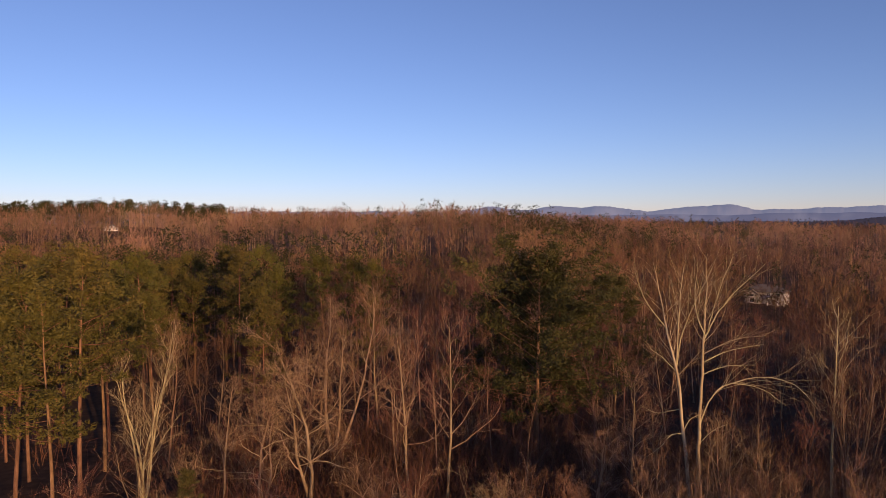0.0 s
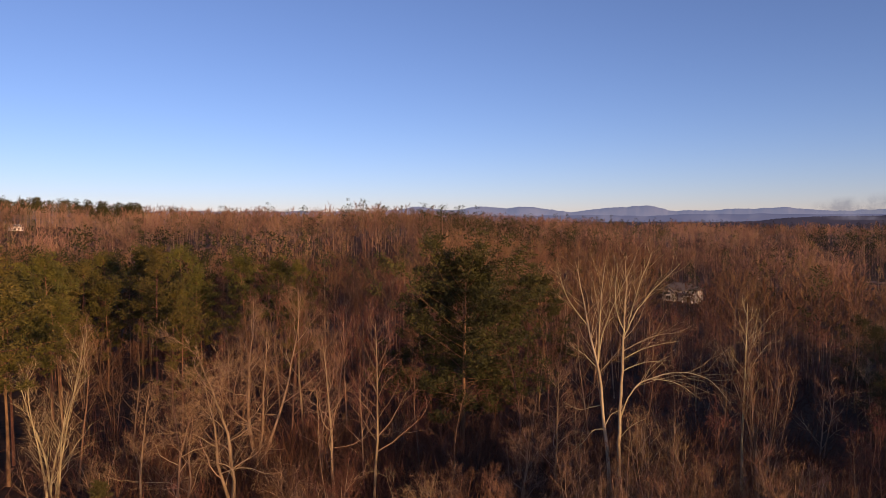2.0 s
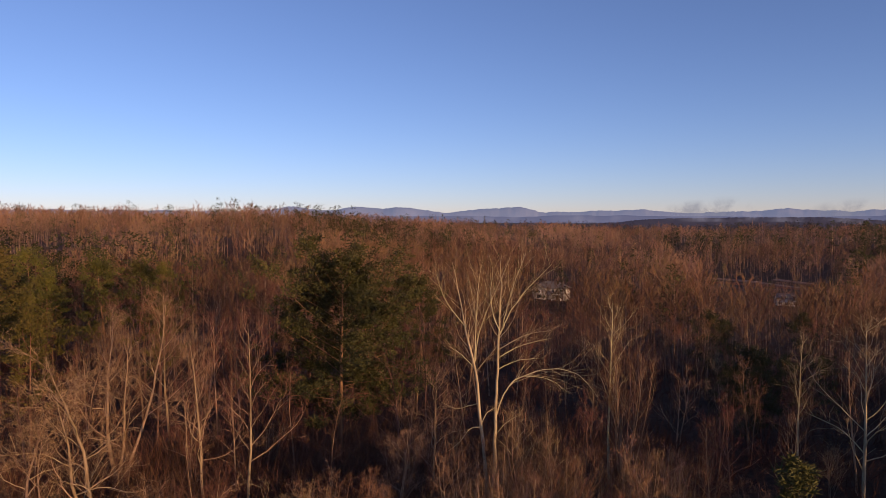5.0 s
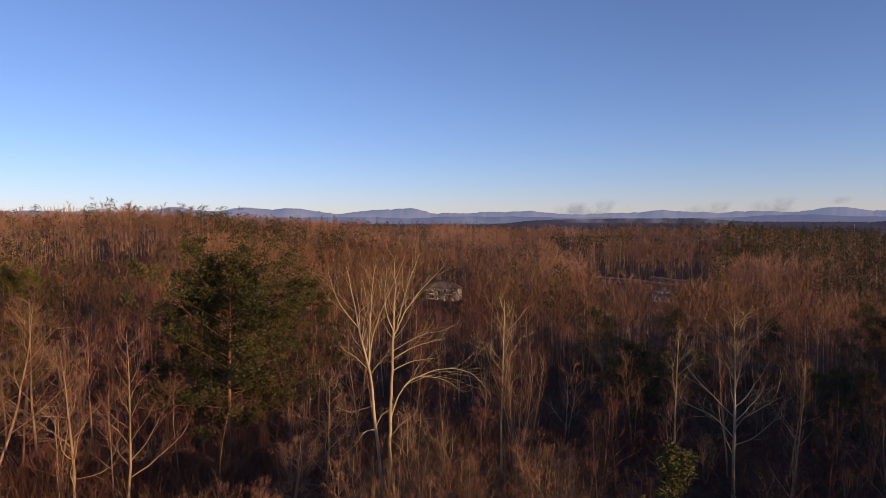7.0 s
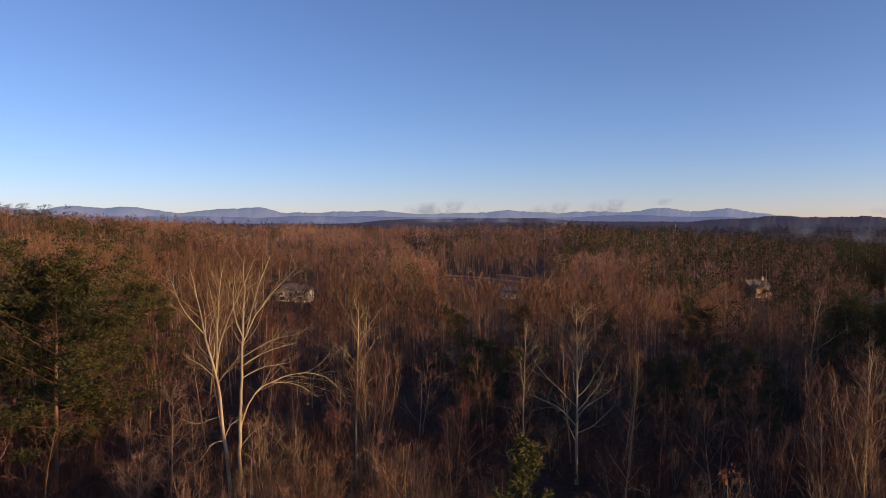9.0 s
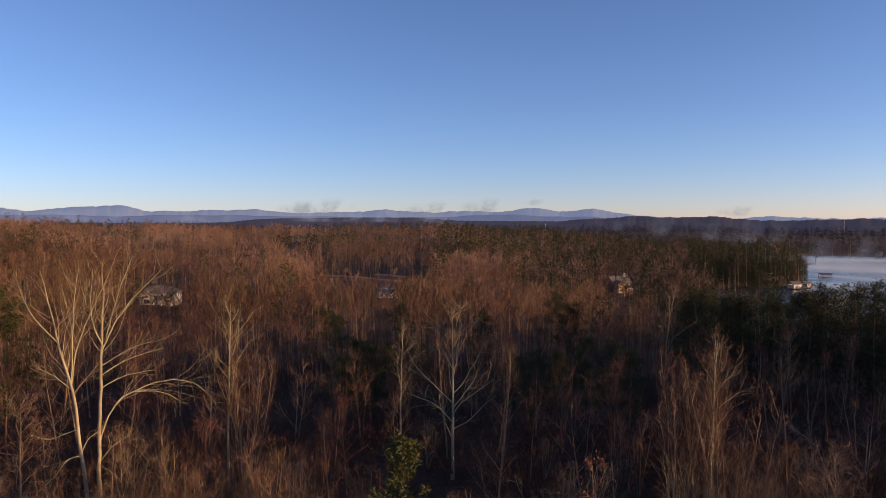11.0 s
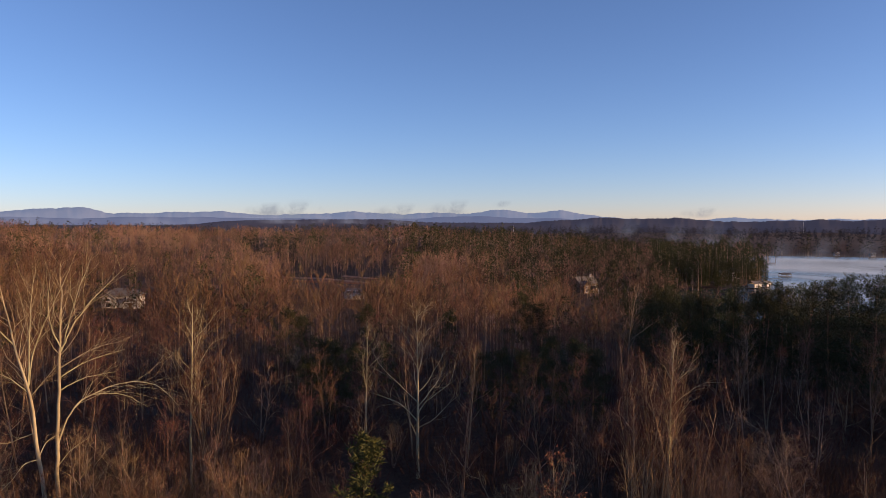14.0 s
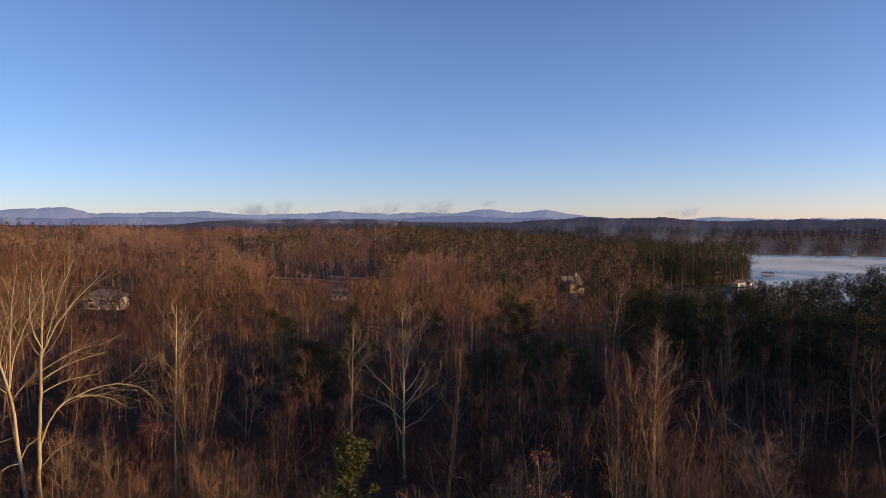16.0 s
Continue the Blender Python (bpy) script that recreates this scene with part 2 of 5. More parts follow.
def curve_through(points, n):
    """A smooth line through a few points (Catmull-Rom)."""
    p = np.asarray(points, float)
    p = np.concatenate([2 * p[:1] - p[1:2], p, 2 * p[-1:] - p[-2:-1]])
    out = []
    for t in np.linspace(0, len(p) - 3 - 1e-6, n):
        i = int(t)
        u = t - i
        a_, b_, c_, d_ = p[i:i + 4]
        out.append(0.5 * (2 * b_ + (c_ - a_) * u + (2 * a_ - 5 * b_ + 4 * c_ - d_) * u * u + (3 * b_ - a_ - 3 * c_ + d_) * u ** 3))
    return np.array(out)


def bare_tree(rng, h=18.0, r0=0.2, stems=1, first=0.35, limbs=14, reach=0.28, angle=50, rise=0.04, subs=5, twigs=5, twiglets=3, wander=0.05, lean=(0.0, 0.0), thin=0.012, splay=0.2, bow=0.13, fuzz=1.7, top=0.97, paths=None, facing=0.0):
    """A leafless tree: its trunk, a list of limbs and the twigs of its crown. Each order of branches starts on its bearer.
    paths: instead of even limbs, the trunk and then the chief limbs as points (sideways, height) with their thickness."""
    trunk, limb_list, twig = Geo(), [], Geo()
    tw0, tw1, tww = [], [], []
    up = np.array([0, 0, 1.0])

    def sprig(p, d, ln, w, small):
        """A twig in two bent pieces, with finer ones on it."""
        d = unit(d + rng.normal(size=3) * 0.12)
        mid = p + d * ln * 0.5
        d2 = unit(d + rng.normal(size=3) * 0.3 + up * 0.12)
        tip = mid + d2 * ln * 0.55
        tw0.extend((p, mid - d * ln * 0.04)), tw1.extend((mid + d * ln * 0.25, tip)), tww.extend((w, w * 0.75))
        for _ in range(small):
            u = rng.random()
            q = p + (mid - p) * u if rng.random() < 0.4 else mid + (tip - mid) * u * 0.9
            e = unit(side_way(rng, d2, radians(28 + 35 * rng.random())) + up * 0.1)
            tw0.append(q), tw1.append(q + e * ln * (0.28 + 0.4 * rng.random())), tww.append(w * 0.62)

    def boughs(g, line, ln, br, start=0.22, many=1.0):
        """Second-order branches along a limb, each with its twigs."""
        n = max(2, int(round(subs * many)))
        for j in range(n):
            ts = start + (0.98 - start) * (j + rng.random()) / n
            ps, ds = point_on(line, ts)
            sl = (ln * 0.46 * (1.2 - 0.75 * ts) + 0.35) * (0.6 + 0.75 * rng.random())
            way = unit(side_way(rng, ds, radians(angle * 0.55 + 16 + rng.normal() * 8)) + up * (0.06 + rise))
            sb = stem(rng, ps, way, sl, 4, bow * 1.3, rise)
            r_ = max(thin * 0.9, br * 0.42 * (1 - ts) ** 0.7)
            g.tube(sb, np.linspace(r_, thin * 0.5, 5), 3)
            for _ in range(twigs):
                tt = 0.15 + 0.85 * rng.random()
                p, d = point_on(sb, tt)
                sprig(p, side_way(rng, d, radians(22 + 34 * rng.random())), (sl * 0.34 + 0.3) * (0.55 + 0.7 * rng.random()) * (1.2 - 0.45 * tt), thin * fuzz, twiglets)
        for _ in range(twigs):
            p, d = point_on(line, 0.35 + 0.65 * rng.random())
            sprig(p, side_way(rng, d, radians(25 + 35 * rng.random())), (ln * 0.12 + 0.3) * (0.6 + 0.7 * rng.random()), thin * fuzz, twiglets)

    if paths:
        c, s_ = math.cos(radians(facing)), math.sin(radians(facing))
        for k, (thick, pts) in enumerate(paths):
            depth = np.cumsum(rng.normal(size=len(pts)) * 0.35) * (k > 0)
            p3 = [(x * c - d * s_, x * s_ + d * c, z) for (x, z), d in zip(pts, depth)]
            n = 5 + 3 * len(pts)
            line = curve_through(p3, n)
            ln = float(np.linalg.norm(np.diff(line, axis=0), axis=1).sum())
            line[1:] += np.cumsum(rng.normal(size=(n - 1, 3)) * 0.013 * ln / n ** 0.5, axis=0)
            if k:
                line += borne[np.argmin(((borne - line[0]) * (1, 1, 2.5)) ** 2 @ np.ones(3))] - line[0]
            fine = curve_through(line, 8 * n)
            borne = fine if k == 0 else np.concatenate([borne, fine])
            g = trunk if k == 0 else Geo()
            thick *= 0.86 if k == 0 else 0.64
            g.tube(line, thick * (1 - np.linspace(0, 1, n)) ** 0.75 + thin * 0.8, 8 if k == 0 else 5)
            boughs(g, line, ln * (1 if k else 0.4), thick, 0.25 if k else 0.6, 0.5 + ln / 5.0 if k else 2.5)
            if k:
                limb_list.append(g)
        twig.slivers(tw0, tw1, np.array(tww), rng)
        return trunk, limb_list, twig
    bearers = []
    for s in range(stems):
        if stems == 1:
            d = np.array([lean[0], lean[1], 1])
            hs, rs = h, r0
        else:
            q = 2 * math.pi * (s + rng.random() * 0.6) / stems
            k = splay * (0.35 + rng.random())
            d = np.array([math.cos(q) * k + lean[0], math.sin(q) * k + lean[1], 1])
            hs, rs = h * (0.68 + 0.32 * rng.random()), r0 * (0.55 + 0.45 * rng.random())
        line = stem(rng, (d[0] * 0.4, d[1] * 0.4, -0.4), d, hs, 13, wander, 0.045)
        t = np.linspace(0, 1, 14)
        rad = rs * (1 - t) ** 0.85 + thin
        rad[0] *= 1.4
        trunk.tube(line, rad, 7)
        bearers.append((line, rs, hs))
    for line, rs, hs in bearers:
        n = max(3, int(limbs / stems ** 0.6))
        q = rng.random() * 6.28
        for i in range(n):
            u = ((i + 0.8 * rng.random()) / n) ** 0.9
            t = first + (top - first) * u
            p, d = point_on(line, t)
            q += 2.4 + rng.normal() * 0.5
            ang = radians(angle * (1.1 - 0.4 * u) + rng.normal() * 9)
            way = np.array([math.cos(q) * math.sin(ang), math.sin(q) * math.sin(ang), math.cos(ang)])
            way = unit(way + d * 0.15)
            ln = hs * reach * (1.15 - 0.72 * u) * (0.6 + 0.7 * rng.random())
            br = max(thin * 1.3, rs * (1 - t) ** 0.85 * 0.40)
            g = Geo()
            lb = stem(rng, p, way, ln, 8, bow, rise)
            g.tube(lb, br * (1 - np.linspace(0, 1, 9)) ** 0.9 + thin * np.linspace(0.8, 0.4, 9), 5 if br > 0.03 else 3)
            boughs(g, lb, ln, br)
            limb_list.append(g)
        for _ in range(twigs * 2):
            p, d = point_on(line, 0.6 + 0.4 * rng.random())
            sprig(p, side_way(rng, d, radians(25 + 30 * rng.random())), hs * 0.05 * (0.5 + rng.random()), thin * fuzz, twiglets)
    twig.slivers(tw0, tw1, np.array(tww), rng)
    return trunk, limb_list, twig


def pine_tree(rng, h=21.0, r0=0.24, base=0.45, radius=3.6, limbs=30, clumps=3, blades=64, blade=0.34, wide=0.13, droop=0.0, puff=1.0, domed=False):
    """Trunk, limbs and needle clumps of a tall pine."""
    trunk, limb, crown = Geo(), Geo(), Geo()
    line = stem(rng, (0, 0, -0.4), (rng.normal() * 0.02, rng.normal() * 0.02, 1), h, 9, 0.02, 0.03)
    trunk.tube(line, r0 * (1 - np.linspace(0, 1, 10) * 0.88), 8)
    q = 0.0
    for i in range(limbs):
        u = (i + rng.random()) / limbs
        t = base + (0.99 - base) * u
        p, d = point_on(line, t)
        q += 2.4 + rng.normal() * 0.5
        shape = (0.45 + 0.75 * math.sin(math.pi * (0.18 + 0.72 * u))) * (1 - 0.55 * u)
        if domed:
            shape = math.sin(math.pi * (0.16 + 0.76 * u)) ** 0.7 * 0.98
        ln = radius * max(0.22, shape) * (0.55 + 0.75 * rng.random())
        el = radians(-5 + 55 * u + rng.normal() * 10)
        way = (math.cos(q) * math.cos(el), math.sin(q) * math.cos(el), math.sin(el))
        lb = stem(rng, p, way, ln, 4, 0.10, 0.08 - droop)
        limb.tube(lb, r0 * 0.19 * (1 - 0.5 * u) * (1 - np.linspace(0, 1, 5) * 0.8), 4)
        for j in range(clumps):
            tc = 1.0 if j == 0 else 0.3 + 0.7 * rng.random()
            pc, dc = point_on(lb, tc)
            pc = pc + rng.normal(size=3) * 0.32 * (j > 0)
            size = (0.6 + 0.45 * rng.random()) * puff
            o = rng.normal(size=(blades, 3))
            o /= np.linalg.norm(o, axis=1)[:, None]
            o[:, 2] = o[:, 2] * 0.62 + 0.2
            c = pc + o * size * (0.3 + 0.7 * rng.random(blades) ** 0.7)[:, None]
            crown.blades(c, o + rng.normal(size=(blades, 3)) * 0.35, blade * (0.7 + 0.6 * rng.random(blades)), wide * (0.7 + 0.7 * rng.random(blades)), rng)
    return trunk, limb, crown


def joined_part(name, geos, mats, parent):
    """One mesh from several collections, each with its own material."""
    v, f, idx, n = [], [], [], 0
    for k, g in enumerate(geos):
        gv, gf = g.arrays()
        v.append(gv), f.append(gf + n), idx.append(np.full(len(gf), k, np.int32))
        n += len(gv)
    me = mesh_from(name, np.concatenate(v), np.concatenate(f), mats[0])
    for m in mats[1:]:
        me.materials.append(m)
    me.polygons.foreach_set("material_index", np.concatenate(idx))
    ob = new(name, me)
    ob.parent = parent
    return ob


def tree_thing(name, parts, mats, single_limbs=False):
    root = new(name)
    root.empty_display_size = 0.5
    trunk, limb, crown = parts
    geo_part("trunk", trunk, mats[0], root)
    if single_limbs:
        for g in limb:
            geo_part("limb", g, mats[1], root)
        geo_part("crown", crown, mats[2], root)
    else:
        both = limb if isinstance(limb, list) else [limb]
        whole = Geo()
        for g in both:
            whole.add(*g.arrays())
        joined_part("crown", [whole, crown], [mats[1], mats[2]], root)
    return root


class Kind:
    """Variants of a kind of tree: the first placement is the built one, the rest are copies."""

    def __init__(self, variants, category, group):
        self.variants, self.used, self.category, self.group = variants, [False] * len(variants), category, group

    def place(self, i, x, y, scale=1.0, turn=0.0, label="", dz=0.0, tall=1.0):
        i %= len(self.variants)
        z = float(ground_z(x, y)) + dz
        m = Matrix.Translation((x, y, z)) @ Matrix.Rotation(radians(turn), 4, "Z") @ Matrix.Diagonal((scale, scale, scale * tall, 1))
        ob = self.variants[i]
        if self.used[i]:
            ob = copy_thing(ob, m)
        ob.matrix_basis = m
        self.used[i] = True
        return tagged(ob, label, self.category, self.group)


R = np.random.default_rng(7)
pale = (M_PALE, M_PALE, M_TWIG_TAN)
brown = (M_BARK, M_BARK, M_TWIG)
tan = (M_BARK, M_BARK, M_TWIG_TAN)

# a pair of tall pale trees: upright forked leaders, and limbs that arch out low down
LEFT_TWIN = [
    (0.23, [(0.0, -0.4), (-0.05, 1.8), (-0.45, 7.6), (-0.8, 12.9), (-1.5, 16.8), (-2.5, 22.3)]),
    (0.06, [(-1.5, 16.3), (-3.3, 18.7), (-4.1, 21.0)]),
    (0.10, [(-0.8, 13.0), (-0.3, 15.9), (0.6, 18.1), (2.2, 21.8)]), (0.08, [(-0.75, 13.1), (-0.5, 17.5), (-0.1, 21.5)]),
    (0.05, [(-0.55, 9.6), (-1.5, 9.2), (-2.5, 8.9), (-3.4, 9.4)]), (0.055, [(-0.45, 7.5), (-1.3, 7.6), (-2.2, 6.6), (-3.3, 5.7)]),
    (0.05, [(-0.75, 12.6), (-1.8, 13.7), (-2.9, 14.6)]), (0.05, [(-0.75, 12.4), (0.3, 13.6), (1.5, 15.1)]), (0.05, [(-0.45, 7.7), (0.1, 8.7), (1.0, 9.2)]),
]
RIGHT_TWIN = [
    (0.22, [(-0.9, -0.4), (-0.6, 4.3), (-0.2, 8.0), (0.1, 12.6), (0.2, 15.6), (0.4, 18.8), (0.7, 22.6)]),
    (0.09, [(0.2, 15.1), (1.3, 17.5), (2.8, 19.5), (4.9, 21.8)]),
    (0.07, [(0.2, 15.4), (-0.6, 18.0), (-0.5, 21.5)]), (0.07, [(0.25, 15.6), (1.2, 19.0), (2.4, 22.6)]),
    (0.105, [(-0.2, 7.7), (0.6, 10.0), (1.9, 11.4), (4.9, 12.3), (7.3, 11.7), (8.8, 9.8)]), (0.05, [(2.0, 11.5), (4.2, 11.2), (6.2, 9.7)]),
    (0.055, [(0.05, 12.2), (1.8, 13.0), (4.1, 13.2)]), (0.055, [(0.1, 13.2), (2.2, 14.4), (4.8, 15.1)]), (0.05, [(0.15, 13.9), (2.5, 15.4), (4.7, 15.9)]),
    (0.05, [(-0.4, 6.2), (0.6, 7.4), (1.9, 8.2)]),
]
twin_a = bare_tree(R, subs=6, twigs=5, twiglets=3, angle=34, thin=0.012, rise=0.03, paths=LEFT_TWIN, facing=-20)
twin_b = bare_tree(R, subs=6, twigs=5, twiglets=3, angle=36, thin=0.012, rise=0.02, paths=RIGHT_TWIN, facing=-20)
birch_kind = Kind([
    tree_thing("pale_tree", twin_a, pale, True),
    tree_thing("pale_tree", twin_b, pale, True),
    tree_thing("pale_tree", bare_tree(R, 17.5, 0.17, 1, 0.24, 20, 0.36, 52, 0.05, 6, 5, 3, 0.012, (0.0, 0), 0.013), pale, True),
    tree_thing("pale_tree", bare_tree(R, 16.0, 0.13, 5, 0.22, 32, 0.27, 44, 0.05, 5, 5, 3, 0.05, (0, 0), 0.012, 0.17), pale, True),
    tree_thing("pale_tree", bare_tree(np.random.default_rng(5), 18.5, 0.13, 1, 0.40, 16, 0.25, 38, 0.05, 4, 5, 3, 0.02, (0.01, 0), 0.012), pale, True),
], "tree", "pale-barked bare trees")
oak_kind = Kind([
    tree_thing("bare_tree", bare_tree(R, 16.0, 0.19, 2, 0.24, 18, 0.42, 66, 0.03, 8, 6, 3, 0.09, (-0.06, 0), 0.013, 0.25, bow=0.2), tan, True),
    tree_thing("bare_tree", bare_tree(R, 18.0, 0.14, 1, 0.32, 19, 0.27, 52, 0.05, 6, 6, 3, 0.03, (0.02, 0), 0.013), brown, True),
    tree_thing("bare_tree", bare_tree(R, 19.0, 0.13, 2, 0.38, 20, 0.25, 42, 0.06, 6, 6, 3, 0.03, (0, 0), 0.013, 0.10), brown, True),
    tree_thing("bare_tree", bare_tree(R, 16.0, 0.15, 1, 0.24, 18, 0.36, 62, 0.04, 7, 6, 3, 0.07, (0.05, 0.02), 0.013, bow=0.19), tan, True),
    tree_thing("bare_tree", bare_tree(R, 16.0, 0.095, 7, 0.28, 34, 0.24, 34, 0.06, 5, 5, 3, 0.035, (0, 0), 0.012, 0.25), brown, True),
    tree_thing("bare_tree", bare_tree(R, 17.0, 0.16, 3, 0.28, 24, 0.34, 56, 0.04, 7, 6, 3, 0.06, (0, 0), 0.013, 0.2, bow=0.18), tan, True),
], "tree", "bare trees near the clearing")
bush_kind = Kind([
    tree_thing("many_stemmed_tree", bare_tree(R, 12.0, 0.06, 8, 0.18, 26, 0.26, 44, 0.05, 3, 6, 3, 0.05, (0, 0), 0.010, 0.28, fuzz=1.6), (M_BARK, M_BARK, M_BRUSH)),
    tree_thing("many_stemmed_tree", bare_tree(R, 11.0, 0.055, 7, 0.15, 24, 0.28, 50, 0.05, 3, 6, 3, 0.06, (0, 0), 0.010, 0.36, fuzz=1.6), (M_DARKBARK, M_TWIG, M_BRUSH)),
    tree_thing("many_stemmed_tree", bare_tree(R, 9.0, 0.07, 5, 0.12, 18, 0.38, 60, 0.04, 4, 5, 3, 0.09, (0, 0), 0.011, 0.35, bow=0.18), tan),
], "tree", "many-stemmed bare trees")
dusk = (M_DARKBARK, M_DARKBARK, M_TWIG)
slim_kind = Kind([
    tree_thing("slim_tree", bare_tree(R, 15.5, 0.11, 1, 0.30, 14, 0.34, 52, 0.05, 4, 5, 3, 0.04, (0.03, 0), 0.0125, fuzz=2.6), dusk),
    tree_thing("slim_tree", bare_tree(R, 17.0, 0.13, 1, 0.36, 14, 0.32, 48, 0.05, 4, 5, 3, 0.03, (0, 0.02), 0.0125, fuzz=2.3), brown),
    tree_thing("slim_tree", bare_tree(R, 14.5, 0.10, 3, 0.30, 18, 0.32, 42, 0.06, 4, 5, 3, 0.04, (0, 0), 0.0125, 0.16, fuzz=2.6), dusk),
    tree_thing("slim_tree", bare_tree(R, 16.0, 0.13, 1, 0.26, 14, 0.40, 58, 0.04, 4, 5, 3, 0.05, (-0.03, 0), 0.0125, bow=0.15, fuzz=2.6), dusk),
    tree_thing("slim_tree", bare_tree(R, 14.0, 0.12, 2, 0.26, 16, 0.38, 54, 0.05, 4, 5, 3, 0.06, (0, 0), 0.0125, bow=0.15, fuzz=2.3), brown),
], "tree", "slim bare woodland trees")
piny = (M_PINEBARK, M_PINEBARK, M_NEEDLE)
pine_kind = Kind([
    tree_thing("pine_tree", pine_tree(R, 21.0, 0.22, 0.46, 5.2, 30, 4, 56), piny),
    tree_thing("pine_tree", pine_tree(R, 20.0, 0.20, 0.42, 5.0, 30, 4, 56), piny),
    tree_thing("pine_tree", pine_tree(R, 22.0, 0.24, 0.50, 5.4, 30, 4, 56), piny),
    tree_thing("pine_tree", pine_tree(R, 18.0, 0.19, 0.36, 4.8, 30, 4, 56), piny),
], "pine tree", "pines of the near stand")
shadepine = (M_PINEBARK, M_PINEBARK, M_SHADENEEDLE)
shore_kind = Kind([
    tree_thing("shore_pine", pine_tree(R, 19.0, 0.20, 0.26, 5.6, 38, 5, 62, 0.24, 0.10, puff=1.15), shadepine),
    tree_thing("shore_pine", pine_tree(R, 17.5, 0.19, 0.22, 5.8, 38, 5, 62, 0.24, 0.10, puff=1.15), shadepine),
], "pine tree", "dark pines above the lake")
broad_kind = Kind([
    tree_thing("broad_pine", pine_tree(R, 20.0, 0.30, 0.24, 11.0, 62, 11, 46, domed=True), (M_PINEBARK, M_PINEBARK, M_OLIVE)),
    tree_thing("broad_pine", pine_tree(R, 18.5, 0.26, 0.20, 8.0, 50, 9, 46, domed=True), (M_PINEBARK, M_PINEBARK, M_OLIVE)),
], "pine tree", "broad pines")
cedar_kind = Kind([
    tree_thing("cedar", pine_tree(R, 9.0, 0.12, 0.10, 1.7, 46, 3, 34, 0.35, 0.08, 0.05, 0.5), (M_PINEBARK, M_PINEBARK, M_CEDAR)),
], "cedar tree", "small cedars")

dry = bare_tree(R, 9.5, 0.10, 2, 0.18, 22, 0.30, 58, 0.08, 3, 4, 2, 0.07, (0, 0), 0.012, 0.2)
leaf = Geo()
tips = dry[2].arrays()[0][2::3]
tips = tips[R.random(len(tips)) < 0.55]
leaf.blades(tips, R.normal(size=tips.shape), 0.20, 0.13, R)
dry_tree = tree_thing("beech_tree", dry, (M_BARK, M_BARK, M_TWIG))
geo_part("dry_foliage", leaf, M_DRYLEAF, dry_tree, "withered reddish brown leaves").name = "foliage"
dry_kind = Kind([dry_tree], "tree", "small trees with dry leaves")

occupied = []


def free(x, y, gap):
    for ox, oy, og in occupied:
        if (x - ox) ** 2 + (y - oy) ** 2 < (gap + og) ** 2 * 0.25:
            return False
    return True


def put(kind, i, az, r, scale, turn, label, gap=4.0, tall=1.0):
    x, y = polar(az, r)
    occupied.append((x, y, gap))
    return kind.place(i, x, y, scale, turn, label, tall=tall)


# trees that stand out, one by one
put(birch_kind, 0, -19.7, 61, 1.0, 0, "tall pale-barked bare tree leaning over brush", 5)
put(birch_kind, 1, -20.8, 62.5, 1.0, 0, "tall pale-barked bare tree with arching side limbs", 5)
put(birch_kind, 2, -47.2, 69, 1.0, 40, "pale bare tree with even upright crown", 6)
put(birch_kind, 3, 23.6, 67, 1.02, 10, "sunlit pale bare tree with several stems", 6)
put(birch_kind, 4, -29.4, 66, 1.0, 200, "tall slender pale bare tree", 4)
put(birch_kind, 4, -43.0, 76, 0.8, 130, "small pale bare tree in shade", 4)
put(oak_kind, 0, 14.6, 58, 0.86, 70, "spreading bare oak with crooked limbs", 5)
put(oak_kind, 0, 11.0, 59, 1.12, 220, "large bare oak with forked limbs", 5)
put(oak_kind, 1, 5.4, 84, 1.0, 0, "slender bare tree with reddish twigs", 4)
put(oak_kind, 3, 2.9, 62, 0.98, 90, "bare tree with tan bark and dense twigs", 4)
put(oak_kind, 1, -0.3, 60, 0.95, 180, "straight bare tree with short side limbs", 4)
put(oak_kind, 3, -15.2, 61, 0.78, 15, "small bare tree with crooked limbs", 4)
put(oak_kind, 5, 8.9, 72, 1.2, 120, "bare oak with several rising limbs", 5)
put(oak_kind, 3, 17.8, 62, 0.75, 300, "small bare tree with crooked limbs", 4)
put(oak_kind, 0, -12.2, 57, 0.62, 300, "low crooked bare tree", 4)
put(bush_kind, 2, 4.5, 53, 0.9, 0, "low crooked bare thicket tree", 4)
put(bush_kind, 2, -3.0, 52, 0.85, 130, "low crooked bare thicket tree", 4)
put(oak_kind, 4, -30.6, 66, 1.08, 60, "bare tree fanning out from several stems", 5)
put(oak_kind, 2, -51.6, 108, 0.8, 0, "bare tree with upright twin stems", 4)
put(oak_kind, 3, -37.8, 84, 0.62, 45, "small leaning bare tree", 4)
put(birch_kind, 4, -67.2, 57, 0.92, 100, "tall pale bare tree rising from reddish thicket", 3)
put(oak_kind, 4, -64.9, 57, 1.0, 30, "tall bare tree with many upright stems", 4)
put(oak_kind, 4, -66.6, 59, 1.08, 200, "tall bare tree with many upright stems", 4)
put(oak_kind, 4, -68.3, 55, 1.0, 100, "tall bare tree with many upright stems", 4)
put(oak_kind, 1, -64.0, 108, 1.05, 30, "tall thin bare tree", 4)
put(oak_kind, 0, -76.0, 54, 0.78, 140, "bare forked tree in shade", 5)
put(bush_kind, 0, -23.0, 55, 1.08, 0, "reddish many-stemmed bare tree", 5)
put(bush_kind, 1, -26.5, 52, 0.9, 80, "reddish many-stemmed bare tree", 5)
put(bush_kind, 0, -34.0, 50, 0.85, 200, "reddish many-stemmed bare tree", 5)
put(bush_kind, 1, -9.5, 50, 0.75, 10, "low many-stemmed bare tree", 4)
